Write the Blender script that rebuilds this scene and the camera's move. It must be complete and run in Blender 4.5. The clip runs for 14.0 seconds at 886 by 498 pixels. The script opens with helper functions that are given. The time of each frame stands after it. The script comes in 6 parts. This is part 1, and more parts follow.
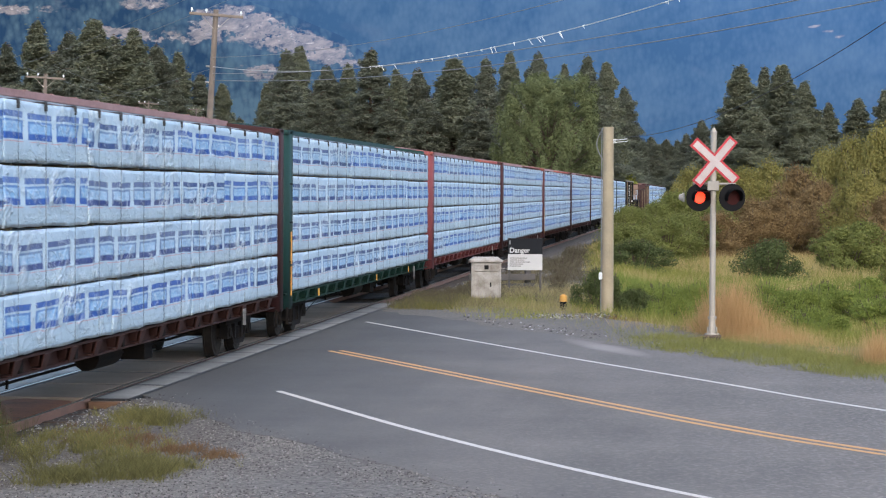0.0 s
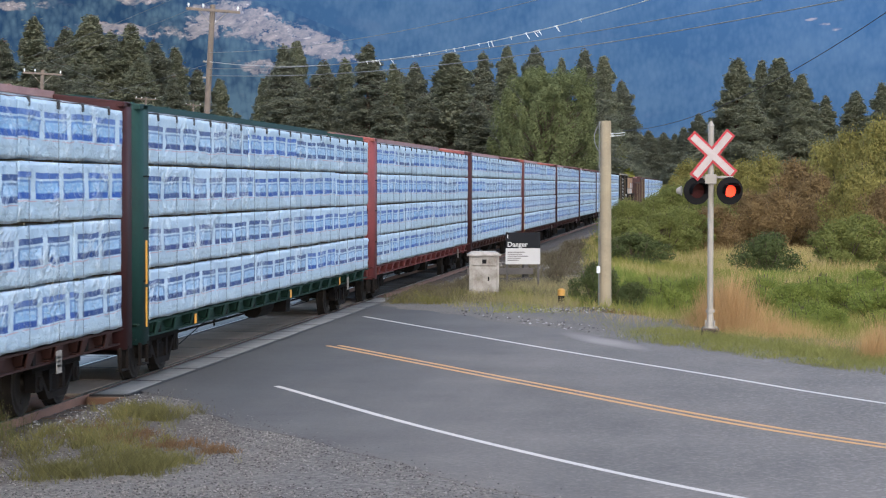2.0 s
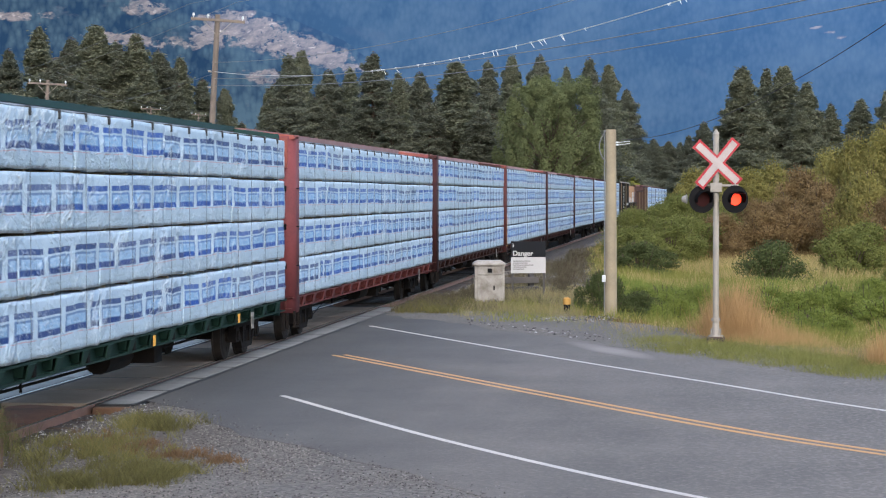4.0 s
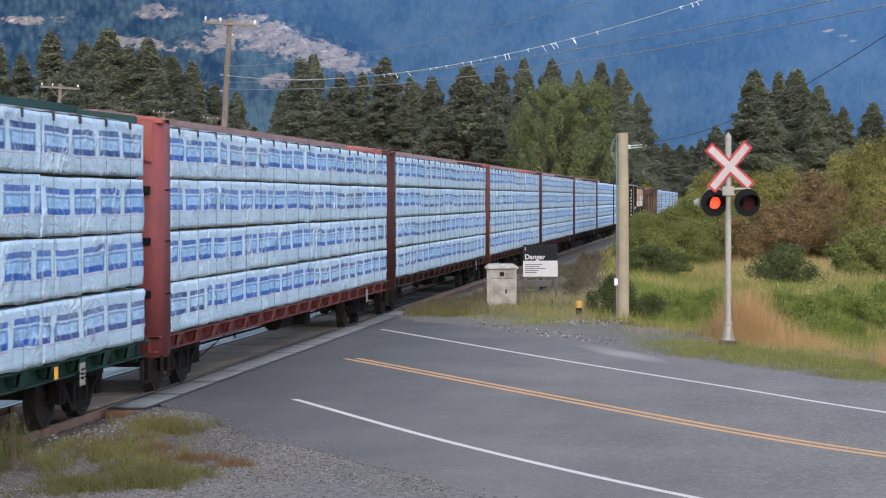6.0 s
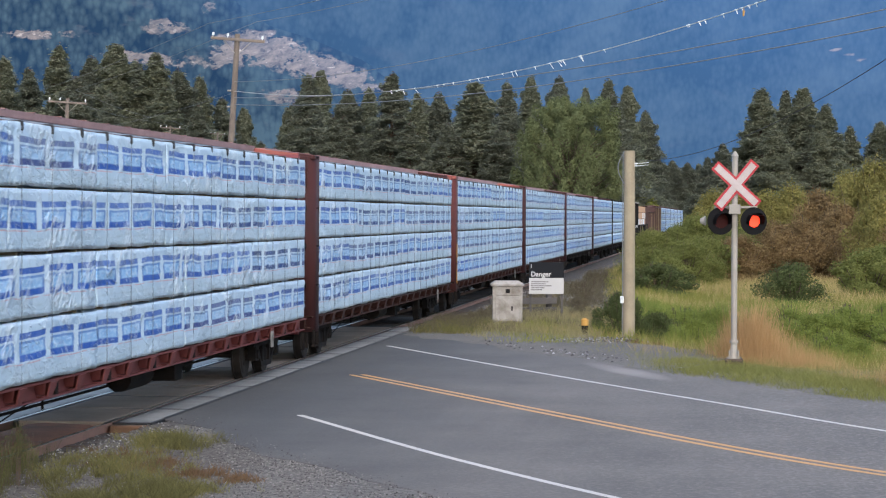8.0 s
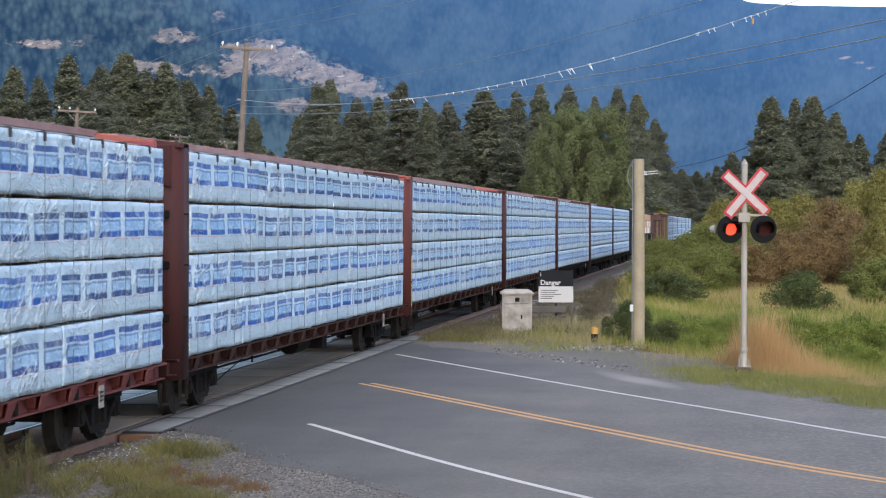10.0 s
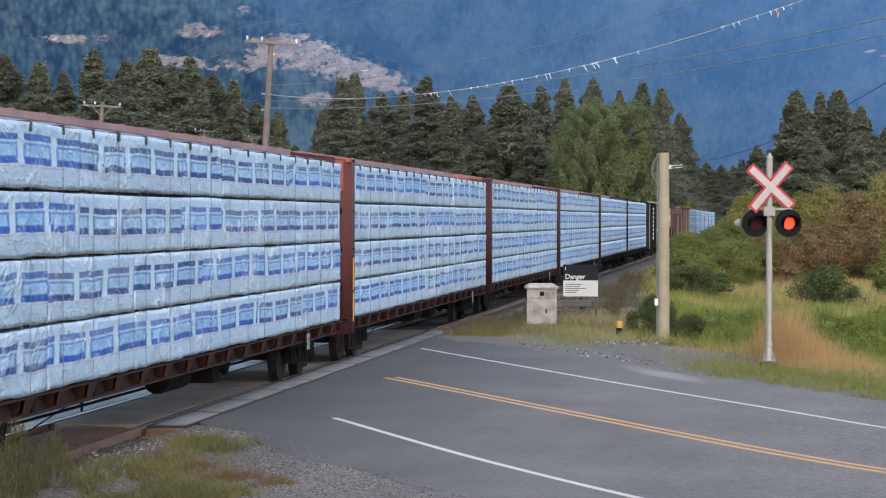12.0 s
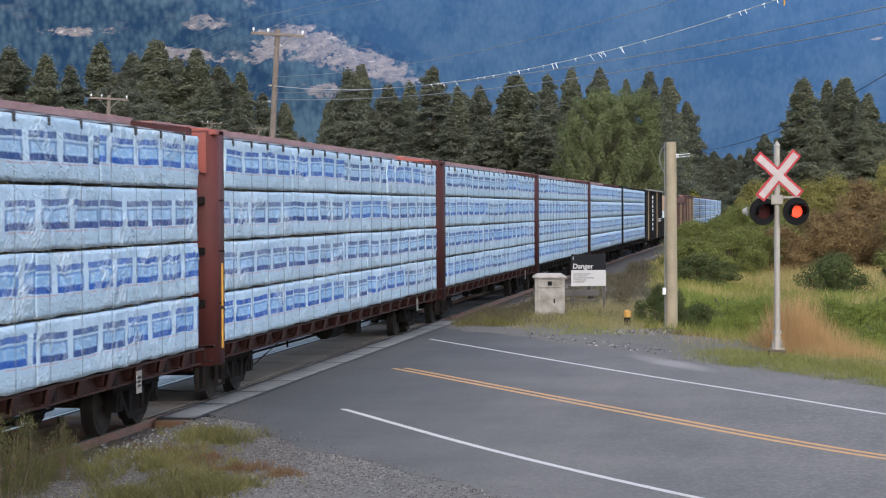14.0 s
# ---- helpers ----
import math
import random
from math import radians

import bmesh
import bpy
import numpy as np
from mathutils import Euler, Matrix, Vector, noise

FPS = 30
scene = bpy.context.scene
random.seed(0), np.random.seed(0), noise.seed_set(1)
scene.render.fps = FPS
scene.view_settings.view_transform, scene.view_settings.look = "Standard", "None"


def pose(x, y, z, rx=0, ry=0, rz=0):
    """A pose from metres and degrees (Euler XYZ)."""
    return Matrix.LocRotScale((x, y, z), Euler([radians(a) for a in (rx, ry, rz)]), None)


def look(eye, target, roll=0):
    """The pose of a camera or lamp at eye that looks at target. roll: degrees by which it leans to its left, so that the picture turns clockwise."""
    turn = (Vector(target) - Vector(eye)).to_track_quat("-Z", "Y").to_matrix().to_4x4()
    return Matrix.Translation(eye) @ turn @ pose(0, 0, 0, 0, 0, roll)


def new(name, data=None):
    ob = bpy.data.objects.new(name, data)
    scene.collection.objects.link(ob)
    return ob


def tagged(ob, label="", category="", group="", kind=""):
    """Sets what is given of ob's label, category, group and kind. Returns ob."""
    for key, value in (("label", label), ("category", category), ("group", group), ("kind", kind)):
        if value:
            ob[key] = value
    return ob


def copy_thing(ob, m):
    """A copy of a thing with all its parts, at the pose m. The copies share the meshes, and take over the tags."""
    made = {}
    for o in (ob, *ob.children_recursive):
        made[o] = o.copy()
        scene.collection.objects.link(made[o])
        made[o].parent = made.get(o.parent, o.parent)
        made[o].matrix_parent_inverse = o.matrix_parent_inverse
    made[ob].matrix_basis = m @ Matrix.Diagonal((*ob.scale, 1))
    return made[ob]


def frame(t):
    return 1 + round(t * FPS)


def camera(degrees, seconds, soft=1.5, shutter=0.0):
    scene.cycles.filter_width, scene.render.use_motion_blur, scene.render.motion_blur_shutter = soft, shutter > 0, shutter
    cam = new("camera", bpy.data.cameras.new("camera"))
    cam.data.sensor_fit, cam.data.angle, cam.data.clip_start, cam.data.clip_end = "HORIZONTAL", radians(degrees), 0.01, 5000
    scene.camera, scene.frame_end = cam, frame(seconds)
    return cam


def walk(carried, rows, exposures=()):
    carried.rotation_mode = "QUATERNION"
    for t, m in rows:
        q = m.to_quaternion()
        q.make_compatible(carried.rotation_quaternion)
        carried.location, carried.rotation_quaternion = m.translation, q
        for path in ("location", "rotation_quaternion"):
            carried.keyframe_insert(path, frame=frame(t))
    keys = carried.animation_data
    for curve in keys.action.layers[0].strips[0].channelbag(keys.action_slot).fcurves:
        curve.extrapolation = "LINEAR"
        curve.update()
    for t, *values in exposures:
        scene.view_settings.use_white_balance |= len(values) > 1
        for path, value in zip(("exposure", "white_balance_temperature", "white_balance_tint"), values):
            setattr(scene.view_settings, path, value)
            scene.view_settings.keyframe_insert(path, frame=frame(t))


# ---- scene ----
# Camera: a hand-held long lens on one spot, 3.06 m above the rails
EYE = (0.0, 0.0, 3.06)
cam = camera(22.73, 14.0, soft=1.15, shutter=0.3)
AIM = [
    (0.0, 6.80, -1.49, 0.30), (0.5, 6.753, -1.623, 0.19), (1.0, 6.837, -1.678, 0.09), (1.5, 6.804, -1.612, 0.07),
    (2.0, 6.737, -1.635, 0.08), (2.5, 6.678, -1.663, 0.14), (3.0, 6.734, -1.437, 0.04), (5.5, 7.066, -1.364, -0.09),
    (6.0, 7.185, -1.306, -0.10), (6.5, 7.301, -1.264, 0.0), (7.0, 7.509, -1.139, 0.14), (7.5, 7.527, -1.040, 0.14),
    (8.0, 7.351, -0.872, 0.23), (8.5, 7.268, -0.838, 0.28), (9.0, 7.258, -0.785, 0.38), (9.2, 7.289, -0.661, 0.32),
    (11.5, 8.106, -0.700, 0.19), (12.0, 8.235, -0.804, 0.11), (12.5, 8.379, -0.924, -0.08), (13.0, 8.390, -0.963, -0.03),
    (13.5, 8.341, -0.941, -0.18), (14.0, 8.428, -1.052, -0.26),
]
walk(cam, [(t, pose(*EYE, 90 + pitch, -roll, yaw)) for t, yaw, pitch, roll in AIM],
     exposures=[(0.0, 1.33), (2.0, 1.33), (3.2, 1.30), (6.5, 1.27), (9.0, 1.25), (14.0, 1.22)])

# Daylight: thin overcast, soft sun from behind the camera
world = bpy.data.worlds.new("sky")
scene.world = world
world.use_nodes = True
sky = world.node_tree.nodes.new("ShaderNodeTexSky")
sky.sky_type, sky.sun_disc = "NISHITA", False
sky.sun_elevation, sky.sun_rotation = radians(40), radians(165)
sky.air_density, sky.dust_density = 1.0, 2.0
world.node_tree.links.new(sky.outputs[0], world.node_tree.nodes["Background"].inputs[0])
world.node_tree.nodes["Background"].inputs[1].default_value = 0.16
sun = new("sun", bpy.data.lights.new("sun", "SUN"))
sun.data.energy, sun.data.angle, sun.data.color = 0.6, radians(60), (1.0, 0.93, 0.83)
sun.matrix_world = look((11, -42, 38), (0, 0, 0))


# ---- materials ----
class Nodes:
    """A small wrapper round a material's node tree."""

    def __init__(self, name, rough=0.8, metal=0.0):
        self.mat = bpy.data.materials.new(name)
        self.mat.use_nodes = True
        self.t = self.mat.node_tree
        self.bsdf = self.t.nodes["Principled BSDF"]
        self.bsdf.inputs["Roughness"].default_value = rough
        self.bsdf.inputs["Metallic"].default_value = metal

    def put(self, socket, value):
        if isinstance(value, bpy.types.NodeSocket):
            self.t.links.new(value, socket)
        elif isinstance(value, tuple) and len(value) == 3 and socket.type == "RGBA":
            socket.default_value = (*value, 1)
        else:
            socket.default_value = value

    def m(self, op, a, b=0.0, c=0.0):
        n = self.t.nodes.new("ShaderNodeMath")
        n.operation = op
        for s, v in zip(n.inputs, (a, b, c)):
            self.put(s, v)
        return n.outputs[0]

    def coord(self, kind="Object"):
        return self.t.nodes.new("ShaderNodeTexCoord").outputs[kind]

    def slanted(self, scale, turn):
        node = self.t.nodes.new("ShaderNodeMapping")
        node.vector_type = "TEXTURE"
        shift = self.t.nodes.new("ShaderNodeVectorMath")
        shift.operation = "ADD"
        self.put(shift.inputs[0], self.coord())
        self.put(shift.inputs[1], self.m("MULTIPLY", self.object_random(), 60.0))
        self.put(node.inputs["Vector"], shift.outputs[0])
        node.inputs["Rotation"].default_value = turn
        node.inputs["Scale"].default_value = tuple(1.0 / q for q in scale)
        return node.outputs[0]

    def m_rotated(self, vec, turn):
        n = self.t.nodes.new("ShaderNodeVectorRotate")
        n.rotation_type = "Y_AXIS"
        n.inputs["Angle"].default_value = turn
        self.put(n.inputs["Vector"], vec)
        return n.outputs[0]

    def scaled(self, vec, s):
        n = self.t.nodes.new("ShaderNodeMapping")
        n.inputs["Scale"].default_value = s if isinstance(s, tuple) else (s, s, s)
        self.put(n.inputs["Vector"], vec)
        return n.outputs[0]

    def noise(self, scale, detail=4.0, vec=None, rough=0.55):
        n = self.t.nodes.new("ShaderNodeTexNoise")
        n.inputs["Scale"].default_value, n.inputs["Detail"].default_value = scale, detail
        n.inputs["Roughness"].default_value = rough
        self.put(n.inputs["Vector"], vec or self.coord())
        return n.outputs["Fac"]

    def voronoi(self, scale, vec=None, out="Distance", feature="F1"):
        n = self.t.nodes.new("ShaderNodeTexVoronoi")
        n.feature = feature
        n.inputs["Scale"].default_value = scale
        self.put(n.inputs["Vector"], vec or self.coord())
        return n.outputs[out]

    def step(self, x, lo, hi):
        n = self.t.nodes.new("ShaderNodeMapRange")
        for s, v in zip(n.inputs, (x, lo, hi, 0.0, 1.0)):
            self.put(s, v)
        return n.outputs[0]

    def mix(self, fac, a, b):
        n = self.t.nodes.new("ShaderNodeMix")
        n.data_type = "RGBA"
        self.put(n.inputs[0], fac)
        self.put(n.inputs[6], a)
        self.put(n.inputs[7], b)
        return n.outputs[2]

    def band(self, x, lo, hi, soft=0.01):
        return self.m("MULTIPLY", self.step(x, lo - soft, lo + soft), self.step(x, hi + soft, hi - soft))

    def object_random(self):
        return self.t.nodes.new("ShaderNodeObjectInfo").outputs["Random"]

    def island_random(self):
        return self.t.nodes.new("ShaderNodeNewGeometry").outputs["Random Per Island"]

    def bump(self, height, strength=0.3, distance=0.02):
        n = self.t.nodes.new("ShaderNodeBump")
        n.inputs["Strength"].default_value, n.inputs["Distance"].default_value = strength, distance
        self.put(n.inputs["Height"], height)
        self.put(self.bsdf.inputs["Normal"], n.outputs[0])

    def colour(self, c):
        self.put(self.bsdf.inputs["Base Color"], c)
        return self

    def rough(self, r):
        self.put(self.bsdf.inputs["Roughness"], r)
        return self


def weathered(name, base, dirt, rough=0.6, scale=1.5, amount=0.5, metal=0.0, bump=0.15, gloss=0.5):
    """Painted or bare stuff with stains at two scales."""
    n = Nodes(name, rough, metal)
    big, small = n.noise(scale, 5), n.noise(scale * 14, 4)
    f = n.m("MULTIPLY", n.step(n.m("ADD", n.m("MULTIPLY", big, 0.7), n.m("MULTIPLY", small, 0.3)), 0.42, 0.66), amount)
    tone = n.m("ADD", n.m("MULTIPLY", n.object_random(), 0.25), 0.87)
    c = n.mix(f, base, dirt)
    v = n.t.nodes.new("ShaderNodeHueSaturation")
    n.put(v.inputs["Value"], tone)
    n.put(v.inputs["Color"], c)
    n.colour(v.outputs[0])
    n.bump(small, bump, 0.01)
    n.bsdf.inputs["Specular IOR Level"].default_value = gloss
    return n.mat


def wrap_material():
    """White plastic lumber wrap, printed over and over with blue panels and a thin red line."""
    n = Nodes("lumber_wrap", 0.3)
    sep = n.t.nodes.new("ShaderNodeSeparateXYZ")
    n.put(sep.inputs[0], n.coord("UV"))
    u, v = sep.outputs[0], sep.outputs[1]
    foot_v = v
    rnd = n.object_random()
    other = n.m("FRACT", n.m("MULTIPLY", rnd, 91.0))
    third = n.m("FRACT", n.m("MULTIPLY", rnd, 517.0))
    # folds in the sheet: long slanting creases, bunched where it is slack
    fold = n.noise(1.5, 3, n.slanted((1.0, 0.75, 2.3), (0.9, 0, 0)), 0.55)
    fold_b = n.noise(1.9, 3, n.slanted((1.0, 0.8, 2.6), (-0.7, 0, 0)), 0.55)
    fold_c = n.noise(3.4, 2, n.slanted((1.0, 0.6, 2.6), (0.8, 0, 0)), 0.5)
    slack = n.step(n.noise(0.8, 2, n.slanted((1.0, 1.0, 1.6), (0, 0, 0))), 0.50, 0.64)
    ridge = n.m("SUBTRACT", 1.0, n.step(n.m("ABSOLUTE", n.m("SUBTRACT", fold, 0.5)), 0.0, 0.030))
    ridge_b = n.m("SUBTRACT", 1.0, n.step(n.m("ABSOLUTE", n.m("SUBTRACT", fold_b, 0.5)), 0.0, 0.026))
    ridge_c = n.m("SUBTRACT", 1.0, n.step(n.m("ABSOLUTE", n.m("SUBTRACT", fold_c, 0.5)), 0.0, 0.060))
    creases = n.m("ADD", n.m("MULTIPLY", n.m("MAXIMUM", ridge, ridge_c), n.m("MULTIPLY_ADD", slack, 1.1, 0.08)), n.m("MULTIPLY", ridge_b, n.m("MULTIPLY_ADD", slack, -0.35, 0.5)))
    # the loose hem along the foot is crumpled small, with painted glints too
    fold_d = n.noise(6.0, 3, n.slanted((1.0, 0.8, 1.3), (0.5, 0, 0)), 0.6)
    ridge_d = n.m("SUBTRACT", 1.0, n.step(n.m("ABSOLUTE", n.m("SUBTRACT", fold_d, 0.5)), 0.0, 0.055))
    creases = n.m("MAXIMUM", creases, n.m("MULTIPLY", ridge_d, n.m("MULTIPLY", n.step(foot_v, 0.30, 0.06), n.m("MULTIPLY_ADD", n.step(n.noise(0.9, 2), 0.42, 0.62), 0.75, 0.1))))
    slip = n.m("MULTIPLY", n.m("SUBTRACT", fold, 0.5), n.m("MULTIPLY_ADD", slack, 0.24, 0.015))
    u = n.m("ADD", n.m("ADD", u, n.m("MULTIPLY", rnd, 37.0)), slip)
    v = n.m("ADD", n.m("ADD", v, n.m("MULTIPLY", n.m("SUBTRACT", n.noise(0.8, 2), 0.5), 0.09)), n.m("ADD", n.m("MULTIPLY", slip, 0.7), n.m("MULTIPLY_ADD", other, 0.06, -0.03)))
    cell = n.m("FRACT", n.m("DIVIDE", u, 1.2))
    panel = n.band(cell, 0.075, 0.905, 0.006)
    top = n.m("MULTIPLY", panel, n.band(v, 0.70, 0.80, 0.006))
    low = n.m("MULTIPLY", panel, n.band(v, 0.345, 0.445, 0.006))
    window = n.m("MULTIPLY", panel, n.band(v, 0.44, 0.662, 0.006))
    inner = n.m("MULTIPLY", n.band(cell, 0.135, 0.845), n.band(v, 0.46, 0.625))
    frame_line = n.m("SUBTRACT", window, inner)
    gap = n.m("MULTIPLY", n.band(v, 0.345, 0.80), n.m("SUBTRACT", 1.0, panel))
    grid = n.t.nodes.new("ShaderNodeCombineXYZ")
    n.put(grid.inputs[0], u)
    n.put(grid.inputs[1], v)
    marks = n.step(n.noise(8.0, 2, n.scaled(grid.outputs[0], (1.0, 1.8, 1.0))), 0.45, 0.60)
    crest = n.m("MULTIPLY", n.band(cell, 0.34, 0.62), n.band(v, 0.50, 0.585))
    rule = n.m("MULTIPLY", n.band(v, 0.298, 0.318, 0.005), n.step(n.noise(3.0, 2), 0.36, 0.5))
    foot = n.m("MULTIPLY", n.m("MAXIMUM", n.band(v, 0.15, 0.19, 0.02), n.band(v, 0.06, 0.10, 0.02)), n.step(n.noise(4.0, 3, n.scaled(grid.outputs[0], (0.4, 3.0, 1.0))), 0.46, 0.58))
    hem = n.step(n.m("SUBTRACT", foot_v, n.m("MULTIPLY", n.noise(3.0, 3), 0.07)), 0.014, 0.0)
    tint = n.noise(0.7, 4)
    white = n.mix(n.step(tint, 0.35, 0.7), (0.338, 0.456, 0.578), (0.435, 0.553, 0.664))
    white = n.mix(n.m("MULTIPLY", n.step(v, 0.34, 0.20), 0.5), white, (0.37, 0.475, 0.545))
    bright, navy, violet = (0.003, 0.068, 0.345), (0.005, 0.038, 0.180), (0.026, 0.048, 0.195)
    ink = n.mix(n.step(other, 0.36, 0.52), bright, n.mix(n.step(third, 0.55, 0.62), navy, violet))
    c = n.mix(gap, white, (0.455, 0.575, 0.680))
    c = n.mix(n.m("MULTIPLY", window, n.m("MULTIPLY_ADD", other, -0.35, 0.72)), c, (0.135, 0.345, 0.635))
    c = n.mix(n.m("MULTIPLY", n.m("MULTIPLY", inner, marks), 0.45), c, (0.50, 0.64, 0.76))
    c = n.mix(n.m("MULTIPLY", n.m("MULTIPLY", crest, marks), 0.35), c, ink)
    c = n.mix(n.m("MULTIPLY", frame_line, 0.55), c, ink)
    fade = n.m("MULTIPLY_ADD", n.noise(2.2, 3), 0.2, 0.86)
    c = n.mix(n.m("MULTIPLY", n.m("MAXIMUM", n.m("MULTIPLY", top, n.m("MULTIPLY_ADD", third, -0.22, 1.0)), low), fade), c, ink)
    c = n.mix(n.m("MULTIPLY", rule, 0.6), c, (0.55, 0.20, 0.17))
    c = n.mix(n.m("MULTIPLY", foot, 0.35), c, (0.20, 0.26, 0.31))
    c = n.mix(n.m("MULTIPLY", hem, 0.4), c, (0.24, 0.20, 0.16))
    # glints on sharp creases painted as whiter colour, over film stress-whitened there
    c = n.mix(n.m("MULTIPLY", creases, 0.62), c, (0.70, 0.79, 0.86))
    n.colour(c)
    n.rough(n.m("ADD", 0.34, n.m("MULTIPLY", tint, 0.25)))
    n.bsdf.inputs["Specular IOR Level"].default_value = 0.16
    n.bump(n.m("ADD", n.m("MULTIPLY", creases, 0.5), n.m("ADD", n.m("MULTIPLY", fold, n.m("MULTIPLY_ADD", slack, 1.1, 0.25)), n.m("MULTIPLY", n.noise(4.0, 2), 0.12))), 0.8, 0.07)
    return n.mat


def plain(name, c, rough=0.7, metal=0.0):
    n = Nodes(name, rough, metal)
    n.colour(n.mix(n.noise(6.0, 4), tuple(v * 0.85 for v in c), tuple(min(1, v * 1.12) for v in c)))
    return n.mat


def leafy(name, dark, light, spread=0.55):
    """Foliage and grass: every leaf has a tone of its own, with clumps of tone above that."""
    n = Nodes(name, 0.85)
    f = n.m("ADD", n.m("MULTIPLY", n.island_random(), spread), n.m("MULTIPLY", n.noise(0.45, 3), 1 - spread))
    n.colour(n.mix(f, dark, light))
    n.bsdf.inputs["Specular IOR Level"].default_value = 0.06
    glow, both = n.t.nodes.new("ShaderNodeBsdfTranslucent"), n.t.nodes.new("ShaderNodeMixShader")
    n.t.links.new(n.bsdf.inputs["Base Color"].links[0].from_socket, glow.inputs["Color"])
    both.inputs[0].default_value = 0.4
    n.t.links.new(n.bsdf.outputs[0], both.inputs[1])
    n.t.links.new(glow.outputs[0], both.inputs[2])
    n.t.links.new(both.outputs[0], n.t.nodes["Material Output"].inputs["Surface"])
    return n.mat


def asphalt_material():
    """Chip-sealed road, with a smoother, darker approach laid against the crossing panels and dust washed onto its far edge."""
    n = Nodes("asphalt", 0.85)
    at = n.t.nodes.new("ShaderNodeSeparateXYZ")
    n.put(at.inputs[0], n.coord())
    grit, patch = n.noise(32.0, 3, rough=0.8), n.noise(0.35, 5)
    chip = n.step(n.voronoi(22.0, out="Color"), 0.50, 1.0)
    streak = n.noise(1.0, 4, n.scaled(n.coord(), (0.8, 0.16, 1.0)))
    wobble = n.m("MULTIPLY", n.m("SUBTRACT", n.noise(0.5, 4), 0.5), 2.6)
    approach = n.step(n.m("ADD", at.outputs[0], wobble), -2.6, -7.0)
    old = n.step(n.m("ADD", at.outputs[0], n.m("MULTIPLY", wobble, 1.4)), -3.5, 3.0)
    f = n.m("ADD", n.m("ADD", n.m("MULTIPLY", grit, 0.36), n.m("MULTIPLY", chip, n.m("MULTIPLY_ADD", old, 0.26, 0.06))), n.m("ADD", n.m("MULTIPLY", patch, 0.34), n.m("MULTIPLY", streak, 0.27)))
    c = n.mix(n.step(f, 0.35, 0.8), (0.064, 0.057, 0.051), (0.210, 0.186, 0.162))
    c = n.mix(n.m("MULTIPLY", approach, 0.88), c, n.mix(n.step(f, 0.4, 0.8), (0.037, 0.036, 0.036), (0.080, 0.077, 0.075)))
    # pale dust at the edge by the gravel
    dx, dy = n.m("ADD", at.outputs[0], 1.9), n.m("SUBTRACT", at.outputs[1], 43.6)
    across = n.m("DIVIDE", n.m("ADD", n.m("MULTIPLY", dx, 0.93), n.m("MULTIPLY", dy, 0.36)), 0.38)
    far = n.m("DIVIDE", n.m("SUBTRACT", n.m("MULTIPLY", dy, 0.93), n.m("MULTIPLY", dx, 0.36)), 2.4)
    dust = n.step(n.m("ADD", n.m("ADD", n.m("MULTIPLY", across, across), n.m("MULTIPLY", far, far)), n.m("MULTIPLY", wobble, 0.6)), 1.3, 0.1)
    c = n.mix(n.m("MULTIPLY", dust, 0.6), c, (0.30, 0.275, 0.25))
    n.colour(c)
    n.bump(grit, 0.35, 0.006)
    return n.mat


def gravel_material(name, dark, light, scale=26.0):
    n = Nodes(name, 0.9)
    stones = n.voronoi(scale, out="Color")
    edge = n.voronoi(scale)
    big = n.noise(0.6, 5)
    f = n.m("ADD", n.m("MULTIPLY", n.m("MULTIPLY", stones, 1.0), 0.6), n.m("MULTIPLY", big, 0.4))
    n.colour(n.mix(f, dark, light))
    n.bump(edge, 0.8, 0.03)
    return n.mat


def apron_material():
    """Loose grey gravel, with bare dark soil showing where weeds grow and cinders along the rail."""
    n = Nodes("grey_gravel", 0.9)
    at = n.t.nodes.new("ShaderNodeSeparateXYZ")
    n.put(at.inputs[0], n.coord())
    stones, edge, big = n.voronoi(24.0, out="Color"), n.voronoi(24.0), n.noise(0.6, 5)
    c = n.mix(n.m("ADD", n.m("MULTIPLY", n.m("POWER", stones, 1.4), 0.7), n.m("MULTIPLY", big, 0.35)), (0.046, 0.041, 0.037), (0.205, 0.188, 0.170))
    dx, dy = n.m("DIVIDE", n.m("ADD", at.outputs[0], 7.15), 1.5), n.m("DIVIDE", n.m("SUBTRACT", at.outputs[1], 25.9), 4.2)
    reach = n.m("ADD", n.m("ADD", n.m("MULTIPLY", dx, dx), n.m("MULTIPLY", dy, dy)), n.m("MULTIPLY", n.m("SUBTRACT", n.noise(1.3, 5), 0.5), 2.4))
    soil = n.mix(stones, (0.030, 0.023, 0.018), (0.100, 0.080, 0.062))
    c = n.mix(n.m("MULTIPLY", n.step(reach, 1.25, 0.45), 0.62), c, soil)
    cinder = n.step(n.m("ADD", at.outputs[0], n.m("MULTIPLY", n.m("SUBTRACT", n.noise(1.1, 4), 0.5), 0.9)), -7.75, -8.2)
    c = n.mix(n.m("MULTIPLY", cinder, 0.85), c, n.mix(stones, (0.022, 0.018, 0.016), (0.105, 0.092, 0.082)))
    n.colour(c)
    n.bump(edge, 0.8, 0.03)
    return n.mat


def line_paint(name, c):
    n = Nodes(name, 0.6)
    worn = n.step(n.m("ADD", n.noise(28.0, 4), n.m("MULTIPLY", n.noise(2.0, 3), 0.3)), 0.70, 0.86)
    n.colour(n.mix(n.m("MULTIPLY", worn, 0.7), c, (0.16, 0.16, 0.165)))
    return n.mat


